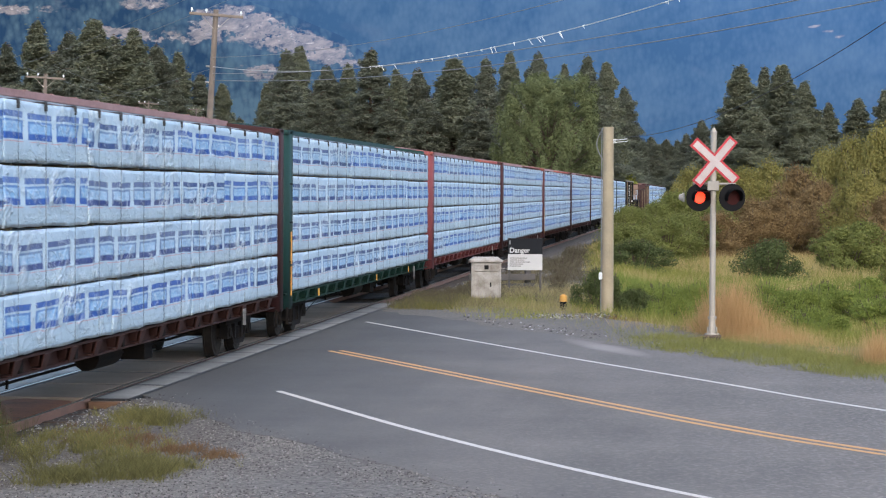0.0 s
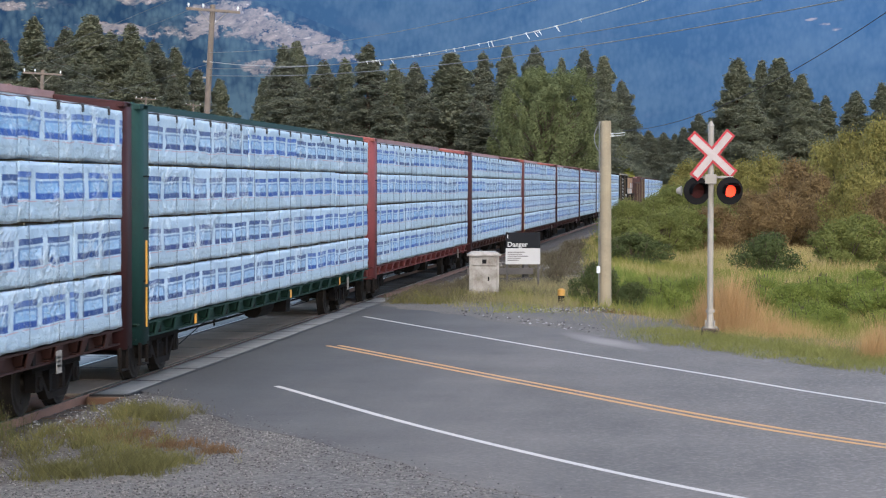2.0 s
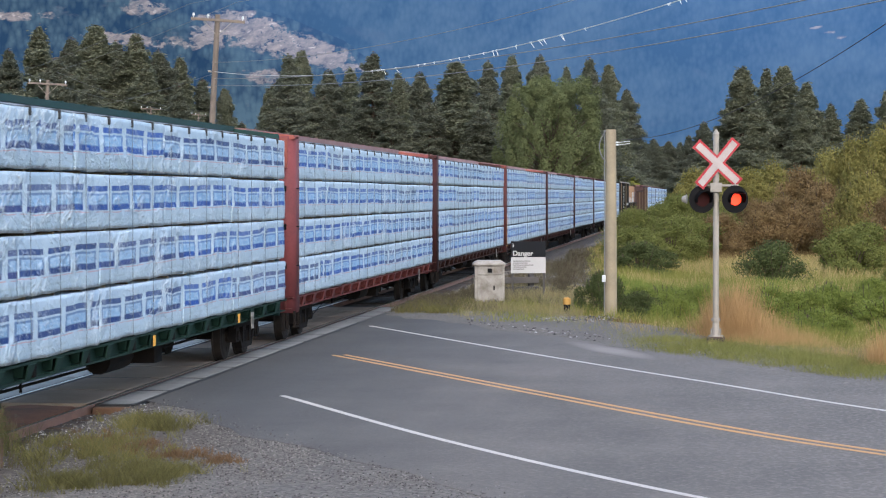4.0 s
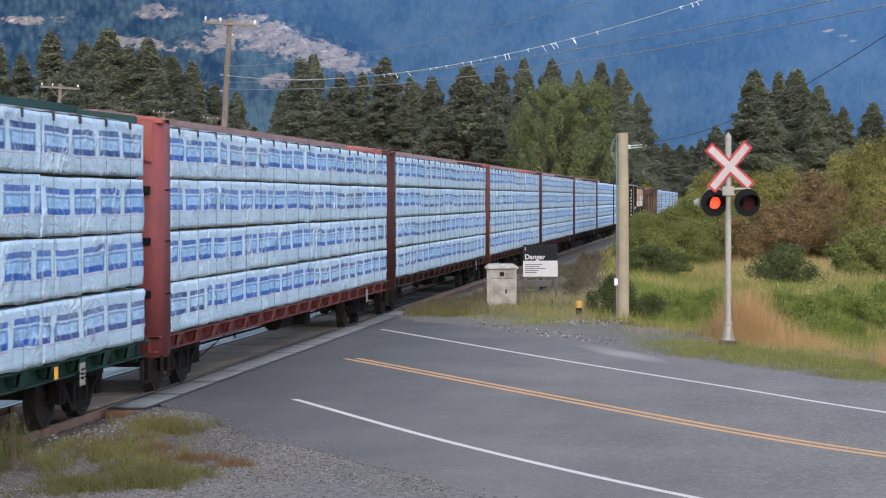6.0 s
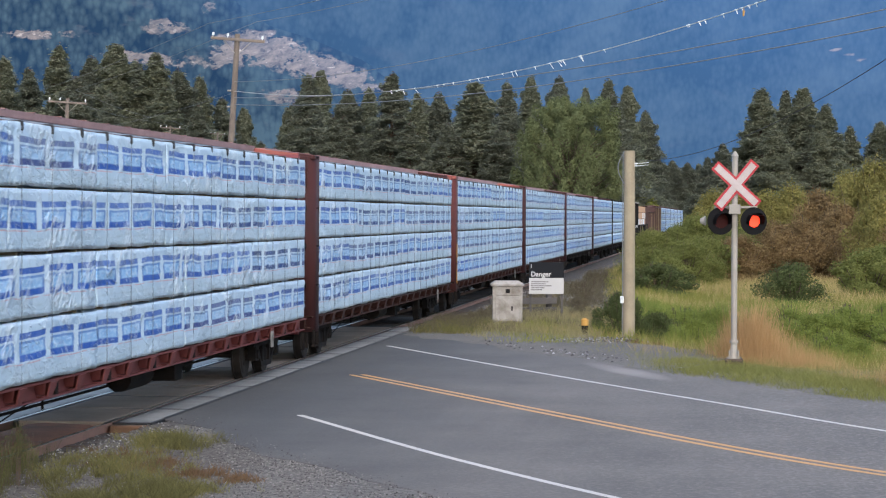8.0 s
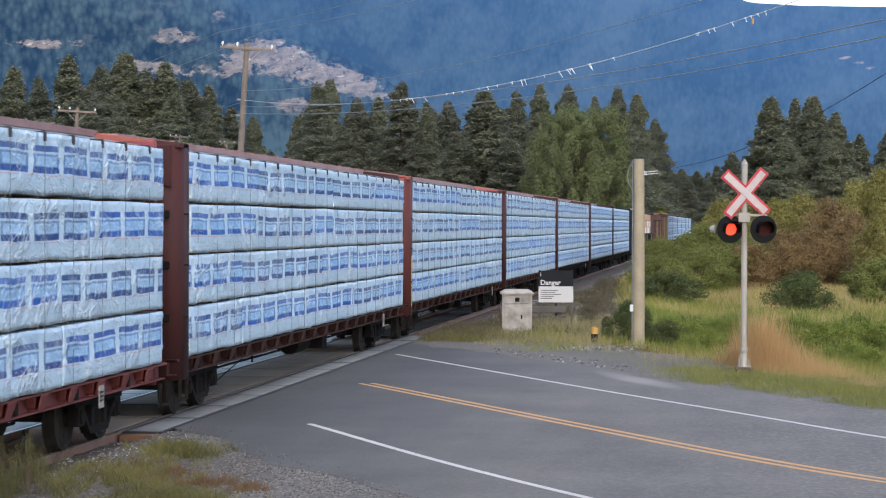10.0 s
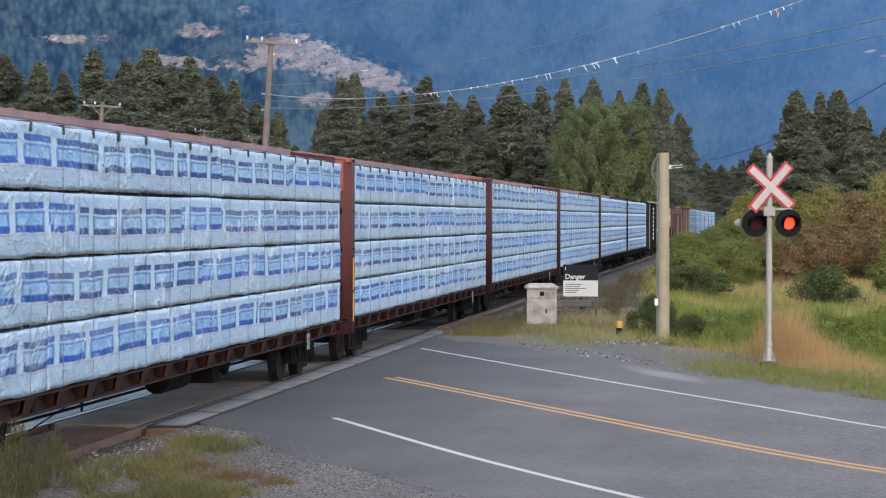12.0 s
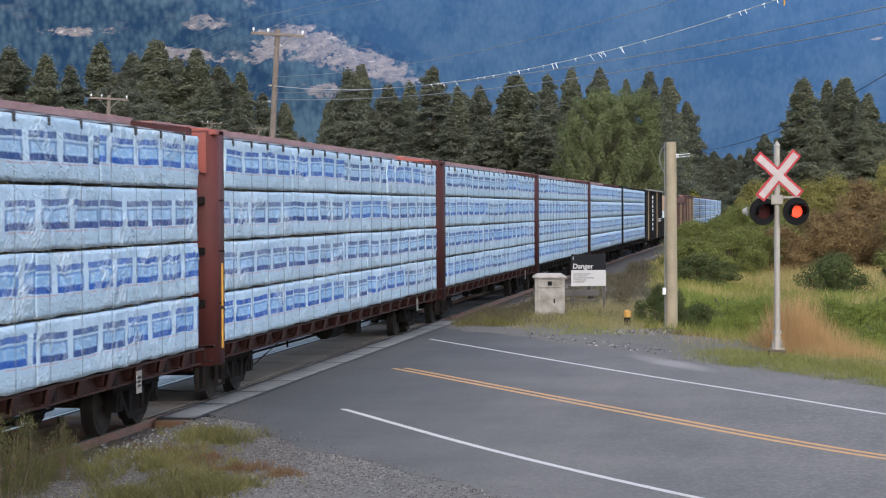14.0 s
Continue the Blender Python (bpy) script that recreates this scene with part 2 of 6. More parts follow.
def slope_material(name, wood_dark, wood_light, haze_tint, haze_glow, crown, openings, depth, grain):
    """Far wooded slope: dark trees with lighter openings, bare rock where the attribute says so, and haze painted in as
    blue emission.
    """
    n = Nodes(name, 0.95)
    bearing = n.t.nodes.new("ShaderNodeVectorMath")
    bearing.operation = "NORMALIZE"
    n.put(bearing.inputs[0], n.coord())

    def spread(across, up):
        return n.scaled(bearing.outputs[0], (1300.0 * across, 0.0, 1300.0 * up))
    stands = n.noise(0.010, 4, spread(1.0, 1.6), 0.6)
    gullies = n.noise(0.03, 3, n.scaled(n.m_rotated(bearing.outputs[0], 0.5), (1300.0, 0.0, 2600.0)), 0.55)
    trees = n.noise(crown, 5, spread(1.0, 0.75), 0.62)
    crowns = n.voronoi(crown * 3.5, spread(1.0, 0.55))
    # stands and gullies also carry the slope's large soft shading, painted as tone
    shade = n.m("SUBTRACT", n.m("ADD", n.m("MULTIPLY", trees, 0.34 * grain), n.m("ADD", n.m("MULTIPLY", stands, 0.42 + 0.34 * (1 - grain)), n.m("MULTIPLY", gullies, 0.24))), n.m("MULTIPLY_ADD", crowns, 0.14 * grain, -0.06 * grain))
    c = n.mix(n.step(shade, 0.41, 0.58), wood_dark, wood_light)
    clearing = n.m("MULTIPLY", n.step(n.noise(0.022, 5, spread(1.0, 2.2), 0.65), 0.58, 0.70), openings)
    c = n.mix(clearing, c, (0.105, 0.092, 0.078))
    a = n.t.nodes.new("ShaderNodeAttribute")
    a.attribute_name = "bare_rock"
    broken = n.step(n.m("MULTIPLY", a.outputs["Fac"], n.m("MULTIPLY_ADD", n.m("SUBTRACT", n.noise(0.11, 7, spread(1.0, 1.6), 0.70), 0.5), 5.2 * grain * grain, 0.85)), 0.34, 0.56)
    strata = n.noise(0.13, 7, n.scaled(n.m_rotated(bearing.outputs[0], 0.35), (900.0, 0.0, 2600.0)), 0.78)
    stone = n.mix(n.step(strata, 0.36, 0.64), (0.075, 0.062, 0.048), (0.245, 0.190, 0.140))
    stone = n.mix(n.step(n.noise(0.16, 6, spread(1.0, 2.2), 0.7), 0.57, 0.68), stone, (0.43, 0.36, 0.29))
    scrub = n.step(n.voronoi(0.30, spread(1.0, 0.8)), 0.34, 0.20)
    stone = n.mix(n.m("MULTIPLY", scrub, n.m("MULTIPLY", 0.75, n.step(n.noise(0.04, 3, spread(1.0, 1.2)), 0.50, 0.60))), stone, wood_dark)
    n.colour(n.mix(n.m("MULTIPLY", broken, 0.3 + 0.7 * grain), c, stone))
    n.bsdf.inputs["Specular IOR Level"].default_value = 0.0
    n.put(n.bsdf.inputs["Emission Color"], haze_tint)
    # haze put in as a glow that strengthens with distance across the valley
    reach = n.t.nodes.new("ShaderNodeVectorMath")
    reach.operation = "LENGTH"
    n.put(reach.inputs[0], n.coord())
    n.put(n.bsdf.inputs["Emission Strength"], n.m("MULTIPLY_ADD", n.step(reach.outputs["Value"], *depth), haze_glow[1] - haze_glow[0], haze_glow[0]))
    return n.mat


WRAP = wrap_material()
DUSTY_RED = weathered("dusty_faded_red_paint", (0.27, 0.155, 0.145), (0.12, 0.05, 0.045), 0.85)
RED = weathered("brick_red_paint", (0.180, 0.044, 0.048), (0.070, 0.022, 0.024), 0.7, gloss=0.35)
MAROON = weathered("maroon_paint", (0.046, 0.013, 0.013), (0.024, 0.012, 0.012), 0.7, gloss=0.25)
DARK_RED = weathered("dark_rusty_red_paint", (0.095, 0.024, 0.021), (0.045, 0.017, 0.015), 0.7, gloss=0.3)
# red turned orange: rust, plus light on the car ends put into the colour
ORANGE_RED = weathered("rusty_lit_orange_paint", (0.26, 0.062, 0.045), (0.12, 0.04, 0.032), 0.65)
GREEN = weathered("dark_green_paint", (0.007, 0.035, 0.031), (0.008, 0.016, 0.015), 0.7, gloss=0.3)
BLACK = weathered("black_paint", (0.009, 0.009, 0.010), (0.02, 0.018, 0.017), 0.8, gloss=0.15)
BROWN = weathered("boxcar_brown_paint", (0.055, 0.021, 0.018), (0.03, 0.016, 0.014), 0.7)
UNDER = weathered("grimy_steel", (0.009, 0.008, 0.008), (0.028, 0.020, 0.016), 0.9, 2.5, 0.6, gloss=0.1)
WHEEL = weathered("worn_wheel_steel", (0.018, 0.015, 0.014), (0.05, 0.04, 0.033), 0.8, 4.0, 0.6, gloss=0.15)
RAIL = weathered("rusty_rail_steel", (0.22, 0.115, 0.080), (0.11, 0.065, 0.050), 0.7, 3.0, 0.6, 0.1)
RAIL_TOP = weathered("polished_rail_steel", (0.62, 0.59, 0.56), (0.42, 0.37, 0.33), 0.28, 3.0, 0.4, 0.85, 0.02)
CABLE = plain("steel_cable", (0.15, 0.18, 0.22), 0.6)
RUBBER = plain("black_rubber", (0.015, 0.015, 0.017), 0.6)
DUNNAGE = plain("weathered_timber_strip", (0.22, 0.17, 0.11), 0.85)
END_WOOD = plain("rusty_brown_timber", (0.13, 0.07, 0.04), 0.9)
RAW_WOOD = plain("raw_lumber", (0.50, 0.30, 0.17), 0.8)
LETTER = plain("white_stencil_paint", (0.75, 0.76, 0.76), 0.6)
AMBER = plain("amber_reflective_tape", (0.75, 0.36, 0.04), 0.45)
ASPHALT = asphalt_material()
WHITE_LINE, YELLOW_LINE = line_paint("white_road_paint", (0.50, 0.465, 0.415)), line_paint("yellow_road_paint", (0.50, 0.25, 0.06))
# far-side concrete and ground, paled to make up for light the train blocks
BRIGHT_CONCRETE = weathered("brightened_pale_concrete", (0.55, 0.54, 0.52), (0.36, 0.35, 0.33), 0.8, 1.6, 0.6)
BRIGHT_GROUND = gravel_material("brightened_far_ground", (0.36, 0.35, 0.335), (0.64, 0.62, 0.60), 20.0)
DIRT = weathered("rust_brown_dirt", (0.34, 0.150, 0.088), (0.125, 0.080, 0.060), 0.95, 1.6, 0.8, bump=0.5)
CONCRETE = weathered("grey_concrete", (0.215, 0.212, 0.205), (0.11, 0.105, 0.10), 0.9, 1.6, 0.75)
GRAVEL = apron_material()
BALLAST = gravel_material("dark_ballast", (0.017, 0.014, 0.012), (0.085, 0.070, 0.060), 14.0)
DUSTY_GRAVEL = gravel_material("dusty_shoulder_gravel", (0.060, 0.053, 0.046), (0.172, 0.154, 0.134), 18.0)
BANK = gravel_material("weathered_bank_stone", (0.040, 0.036, 0.033), (0.15, 0.13, 0.115), 7.0)
SOIL = gravel_material("dry_meadow_soil", (0.075, 0.07, 0.032), (0.19, 0.16, 0.08), 45.0)
TIE = weathered("creosoted_timber", (0.055, 0.037, 0.027), (0.10, 0.07, 0.052), 0.9, 3.0, 0.7)
POLE = weathered("weathered_pole_wood", (0.25, 0.21, 0.145), (0.14, 0.115, 0.085), 0.9, 2.0, 0.6)
POLE_DARK = weathered("brown_pole_wood", (0.155, 0.125, 0.105), (0.080, 0.066, 0.056), 0.9, 2.0, 0.6)
GREY_TIMBER = weathered("grey_weathered_timber", (0.075, 0.068, 0.064), (0.035, 0.032, 0.03), 0.9, 2.0, 0.7)
WEED_DARK = leafy("dark_trackside_weed_leaves", (0.050, 0.055, 0.022), (0.165, 0.160, 0.066), 0.5)
SILL_RED = weathered("worn_red_sill_paint", (0.135, 0.036, 0.034), (0.055, 0.020, 0.019), 0.75, gloss=0.25)
BROWN_SILL = weathered("rusty_brown_sill_paint", (0.042, 0.017, 0.014), (0.019, 0.011, 0.009), 0.8, gloss=0.2)
GREEN_SILL = weathered("grimy_green_paint", (0.010, 0.034, 0.026), (0.012, 0.016, 0.014), 0.8, gloss=0.2)
BARK = weathered("rough_bark", (0.10, 0.07, 0.05), (0.05, 0.037, 0.03), 0.95, 2.0, 0.7)
GALVANISED = weathered("galvanised_steel", (0.29, 0.265, 0.235), (0.19, 0.17, 0.15), 0.55, 3.0, 0.5, 0.15)
SIGN_WHITE = weathered("white_sign_sheet", (0.345, 0.30, 0.30), (0.22, 0.17, 0.16), 0.5, 3.0, 0.5)
SIGN_RED = plain("red_reflective_border", (0.31, 0.010, 0.020), 0.55)
SIGN_BLACK = plain("black_sign_sheet", (0.012, 0.013, 0.016), 0.85)
SIGN_BLACK.node_tree.nodes["Principled BSDF"].inputs["Specular IOR Level"].default_value = 0.15
PANEL_WHITE = weathered("pale_sign_panel", (0.44, 0.44, 0.45), (0.34, 0.33, 0.32), 0.6, 2.0, 0.35)
CABINET = weathered("chalky_cabinet_paint", (0.31, 0.295, 0.275), (0.12, 0.098, 0.080), 0.8, 3.2, 0.9)
DIRTY_CONCRETE = weathered("soiled_concrete", (0.30, 0.225, 0.172), (0.17, 0.125, 0.098), 0.9, 0.9, 0.7)
HOOD = plain("matt_black_metal", (0.008, 0.008, 0.009), 0.9)
HOOD.node_tree.nodes["Principled BSDF"].inputs["Specular IOR Level"].default_value = 0.15
PORCELAIN = plain("pale_insulator", (0.55, 0.58, 0.60), 0.4)
WIRE = plain("weathered_wire", (0.16, 0.165, 0.17), 0.6)
PALE_WIRE = plain("pale_sheathed_wire", (0.42, 0.42, 0.40), 0.6)
TAPE = plain("tattered_white_tape", (0.80, 0.80, 0.78), 0.6)
YELLOW = weathered("yellow_marker_plastic", (0.47, 0.25, 0.05), (0.26, 0.16, 0.06), 0.7, 6.0, 0.7)
# needle tones lifted towards blue-grey, so the colour carries distance haze
NEEDLES = leafy("conifer_needles", (0.107, 0.121, 0.087), (0.222, 0.228, 0.156), 0.3)
# darker copy of the same needles, with shade put into its colour
NEEDLES_DARK = leafy("shaded_conifer_needles", (0.087, 0.100, 0.078), (0.184, 0.190, 0.138), 0.3)
COTTONWOOD = leafy("cottonwood_leaves", (0.092, 0.112, 0.050), (0.182, 0.200, 0.098), 0.4)
LIME_LEAF = leafy("yellow_green_leaves", (0.104, 0.130, 0.026), (0.312, 0.312, 0.078))
SHRUB_GREEN = leafy("willow_leaves", (0.089, 0.112, 0.033), (0.247, 0.249, 0.08), 0.3)
SHRUB_OLIVE = leafy("olive_shrub_leaves", (0.122, 0.122, 0.037), (0.343, 0.295, 0.103), 0.3)
SHRUB_RUST = leafy("rust_brown_shrub_leaves", (0.13, 0.087, 0.043), (0.301, 0.212, 0.102), 0.3)
SHRUB_DARK = leafy("dark_green_shrub_leaves", (0.042, 0.058, 0.024), (0.145, 0.172, 0.066))
GRASS_GREEN = leafy("green_meadow_grass", (0.108, 0.125, 0.03), (0.34, 0.329, 0.093))
GRASS_VERGE = leafy("dull_verge_grass", (0.111, 0.125, 0.038), (0.345, 0.331, 0.111))
GRASS_SHORT = leafy("short_gravel_grass", (0.060, 0.061, 0.026), (0.212, 0.194, 0.080))
GRASS_OLIVE = leafy("olive_gravel_grass", (0.088, 0.094, 0.034), (0.275, 0.240, 0.098))
GRASS_DRY = leafy("dry_straw_grass", (0.233, 0.177, 0.068), (0.612, 0.468, 0.223))
GRASS_PALE = leafy("faded_olive_straw", (0.165, 0.145, 0.072), (0.440, 0.375, 0.205), 0.5)
GRASS_TAN = leafy("tall_tan_grass", (0.36, 0.215, 0.095), (0.60, 0.405, 0.205), 0.5)
LUSH_LEAF = leafy("lush_weed_leaves", (0.088, 0.126, 0.026), (0.29, 0.328, 0.085), 0.45)
BANK_WEED = leafy("faded_bank_weeds", (0.075, 0.068, 0.042), (0.20, 0.17, 0.11), 0.5)
GRASS_RED = leafy("reddish_weeds", (0.078, 0.050, 0.029), (0.240, 0.150, 0.082))
LENS_LIT = Nodes("glowing_red_lamp", 0.4)
LENS_LIT.colour((0.9, 0.06, 0.02))
LENS_LIT.put(LENS_LIT.bsdf.inputs["Emission Color"], (1.0, 0.035, 0.012))
LENS_LIT.bsdf.inputs["Emission Strength"].default_value = 0.9
LENS_LIT = LENS_LIT.mat
LENS_DARK = plain("unlit_red_glass", (0.030, 0.003, 0.003), 0.6)
LENS_DARK.node_tree.nodes["Principled BSDF"].inputs["Specular IOR Level"].default_value = 0.15
# both slopes glow blue to imitate haze
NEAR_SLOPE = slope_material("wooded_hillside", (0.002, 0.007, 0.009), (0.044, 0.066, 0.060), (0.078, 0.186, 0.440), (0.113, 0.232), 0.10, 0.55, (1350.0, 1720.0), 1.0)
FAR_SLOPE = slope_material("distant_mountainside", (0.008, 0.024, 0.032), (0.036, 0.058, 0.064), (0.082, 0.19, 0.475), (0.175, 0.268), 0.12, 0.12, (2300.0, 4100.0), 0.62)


# ---- building blocks ----
def box(bm, x0, x1, y0, y1, z0, z1):
    v = [bm.verts.new((x, y, z)) for z in (z0, z1) for y in (y0, y1) for x in (x0, x1)]
    for f in ((0, 2, 3, 1), (4, 5, 7, 6), (0, 1, 5, 4), (2, 6, 7, 3), (0, 4, 6, 2), (1, 3, 7, 5)):
        bm.faces.new([v[i] for i in f])
    return v


def tube(bm, a, b, ra, rb=None, n=10, caps=True):
    """A straight round bar from a to b."""
    rb = ra if rb is None else rb
    a, b = Vector(a), Vector(b)
    w = (b - a).normalized()
    u = w.orthogonal().normalized()
    v = w.cross(u)
    rings = []
    for p, r in ((a, ra), (b, rb)):
        rings.append([bm.verts.new(p + (u * math.cos(2 * math.pi * i / n) + v * math.sin(2 * math.pi * i / n)) * r) for i in range(n)])
    for i in range(n):
        bm.faces.new((rings[0][i], rings[0][(i + 1) % n], rings[1][(i + 1) % n], rings[1][i]))
    if caps:
        bm.faces.new(rings[0][::-1])
        bm.faces.new(rings[1])


def cord(bm, pts, r, n=5):
    """One unbroken round cord through the given points."""
    rings = []
    for i, p in enumerate(pts):
        w = (pts[min(i + 1, len(pts) - 1)] - pts[max(i - 1, 0)]).normalized()
        u = w.cross(Vector((0.31, 0.17, 0.94))).normalized()
        v = w.cross(u)
        rings.append([bm.verts.new(p + (u * math.cos(2 * math.pi * k / n) + v * math.sin(2 * math.pi * k / n)) * r) for k in range(n)])
    for a, b in zip(rings, rings[1:]):
        for k in range(n):
            bm.faces.new((a[k], a[(k + 1) % n], b[(k + 1) % n], b[k]))


def soften(bm, width=0.01, segments=1):
    bmesh.ops.bevel(bm, geom=bm.edges[:], offset=width, segments=segments, affect="EDGES", clamp_overlap=True)


def mesh_of(name, bm, material, smooth=False):
    bmesh.ops.recalc_face_normals(bm, faces=bm.faces[:])
    me = bpy.data.meshes.new(name)
    bm.to_mesh(me)
    bm.free()
    me.materials.append(material)
    if smooth:
        me.polygons.foreach_set("use_smooth", [True] * len(me.polygons))
    return me


def part(name, bm, material, parent, label="", smooth=False):
    ob = new(name, mesh_of(name, bm, material, smooth))
    ob.parent = parent
    return tagged(ob, label)


def piece(name, me, parent, m):
    ob = new(name, me)
    ob.parent = parent
    ob.matrix_basis = m
    return ob


def thing(name, label, category, group="", m=None):
    ob = tagged(new(name), label, category, group)
    ob.empty_display_size = 0.2
    if m is not None:
        ob.matrix_basis = m
    return ob


def fast_mesh(name, verts, faces, material):
    """A mesh from arrays: verts (n, 3), faces (m, k)."""
    me = bpy.data.meshes.new(name)
    verts, faces = np.asarray(verts, dtype=np.float32), np.asarray(faces, dtype=np.int32)
    k = faces.shape[1]
    me.vertices.add(len(verts))
    me.vertices.foreach_set("co", verts.ravel())
    me.loops.add(faces.size)
    me.loops.foreach_set("vertex_index", faces.ravel())
    me.polygons.add(len(faces))
    me.polygons.foreach_set("loop_start", np.arange(0, faces.size, k, dtype=np.int32))
    me.update(calc_edges=True)
    me.materials.append(material)
    return me


def leaves(name, centres, size, material, rng, stretch=1.5, lie=None, loose=0.5):
    """One small four-cornered leaf at each centre; lie: the way each one faces, loose: how far it strays from that."""
    n = len(centres)
    face = rng.normal(size=(n, 3))
    if lie is not None:
        face = lie + face * loose
    face /= np.linalg.norm(face, axis=1, keepdims=True)
    a = np.cross(face, rng.normal(size=(n, 3)))
    a /= np.linalg.norm(a, axis=1, keepdims=True)
    b = np.cross(face, a)
    s = (np.asarray(size) * rng.uniform(0.6, 1.35, n))[:, None]
    a, b = a * s * stretch, b * s
    v = np.stack([centres - a, centres - b * 0.9, centres + a, centres + b * 0.9], axis=1).reshape(-1, 3)
    return fast_mesh(name, v, np.arange(4 * n).reshape(-1, 4), material)


# ---- the large structure ----
TRACK_X, CAR_PITCH = -9.75, 23.65


def smooth_step(x, lo, hi):
    t = np.clip((x - lo) / (hi - lo), 0, 1)
    return t * t * (3 - 2 * t)


# Centre line of the road: it comes past the camera and goes over the track at a slant
ROAD = [(30, 2), (16, 13), (8.6, 19.7), (4.4, 23.9), (1.9, 26.8), (0.13, 29.35), (-2.44, 33.75), (-4.7, 37.7), (-7.05, 41.8), (-12, 50.4),
        (-20, 64.3), (-40, 99), (-80, 168), (-160, 306)]


def along(points, step=0.5):
    """Points close together on a smooth curve through the given ones."""
    p = [Vector((*q, 0)) if len(q) == 2 else Vector(q) for q in points]
    p = [p[0] * 2 - p[1]] + p + [p[-1] * 2 - p[-2]]
    out = []
    for a, b, c, d in zip(p, p[1:], p[2:], p[3:]):
        n = max(2, int((c - b).length / step))
        for i in range(n):
            t = i / n
            out.append(0.5 * (2 * b + (c - a) * t + (2 * a - 5 * b + 4 * c - d) * t * t + (3 * b - a - 3 * c + d) * t ** 3))
    return out + [p[-2]]


ROAD_LINE = along(ROAD, 0.8)
ROAD_XY = np.array([(p.x, p.y) for p in ROAD_LINE])


def road_side(p, q):
    d = (q - p).normalized()
    return Vector((d.y, -d.x, 0))


def road_offset(x, y):
    """Signed distance from the road's centre line, positive on its far side."""
    d = np.hypot(ROAD_XY[:, 0][None] - np.ravel(x)[:, None], ROAD_XY[:, 1][None] - np.ravel(y)[:, None])
    i = np.clip(d.argmin(axis=1), 1, len(ROAD_XY) - 2)
    t = ROAD_XY[i + 1] - ROAD_XY[i - 1]
    off = np.stack([np.ravel(x), np.ravel(y)], 1) - ROAD_XY[i]
    return np.sign(off[:, 0] * t[:, 1] - off[:, 1] * t[:, 0]) * d.min(axis=1)


def ground_z(x, y):
    """Height of the ground: level beside road and track, lower in the meadow."""
    x, y = np.asarray(x, dtype=float), np.asarray(y, dtype=float)
    off = road_offset(x, y).reshape(x.shape)
    meadow = smooth_step(np.abs(off), 8.5, 16) * smooth_step(np.abs(x - TRACK_X), 4.0, 9.0) * smooth_step(y, 30, 60)
    bumps = 0.06 * np.sin(x * 0.9 + y * 0.31) + 0.05 * np.sin(x * 0.37 - y * 0.53)
    hollow = 1 - smooth_step(np.abs(x - TRACK_X), 1.9, 3.6)
    return -0.07 - 0.42 * hollow - 0.55 * meadow + bumps * (0.25 + meadow) * smooth_step(np.abs(off), 7.0, 10.0)


def surface_z(x, y):
    """Height of what can be stood on: the ground, or the stony bank laid along the track."""
    x, y = np.asarray(x, dtype=float), np.asarray(y, dtype=float)
    z = ground_z(x, y)
    return np.where((x > TRACK_X + 2.0) & (x < -4.0) & (y > 59.6), np.maximum(z, -0.15), z)


def build_ground():
    xs = np.unique(np.concatenate([np.linspace(-30, 30, 81), np.linspace(-300, 300, 61), np.array([-4500, -2500, -1200, -600, 600, 1200, 2500, 4500])]))
    ys = np.unique(np.concatenate([np.linspace(0, 120, 121), np.linspace(-100, 600, 71), np.array([-4500, -2000, -800, -300, 900, 1400, 2200, 4500])]))
    gx, gy = np.meshgrid(xs, ys)
    v = np.stack([gx, gy, ground_z(gx, gy)], -1).reshape(-1, 3)
    w, h = len(xs), len(ys)
    i = (np.arange(h - 1)[:, None] * w + np.arange(w - 1)[None]).ravel()
    ob = new("ground", fast_mesh("ground", v, np.stack([i, i + 1, i + w + 1, i + w], 1), SOIL))
    ob.data.polygons.foreach_set("use_smooth", [True] * len(ob.data.polygons))
    tagged(ob, "dry meadow soil with sparse straw and grass", "ground", kind="structure")


def ribbon(bm, pts, lo, hi, z, lip=0.0):
    """A strip along pts between two offsets to its far side; lo and hi may be functions of the running number."""
    rows = []
    for i in range(len(pts)):
        s = road_side(pts[max(i - 1, 0)], pts[min(i + 1, len(pts) - 1)])
        a, b = (f(i) if callable(f) else f for f in (lo, hi))
        rows.append([bm.verts.new(pts[i] + s * a + Vector((0, 0, z - lip))), bm.verts.new(pts[i] + s * (a + 0.02) + Vector((0, 0, z))),
                     bm.verts.new(pts[i] + s * (b - 0.02) + Vector((0, 0, z))), bm.verts.new(pts[i] + s * b + Vector((0, 0, z - lip)))])
    for p, q in zip(rows, rows[1:]):
        for k in range(3):
            bm.faces.new((p[k], p[k + 1], q[k + 1], q[k]))


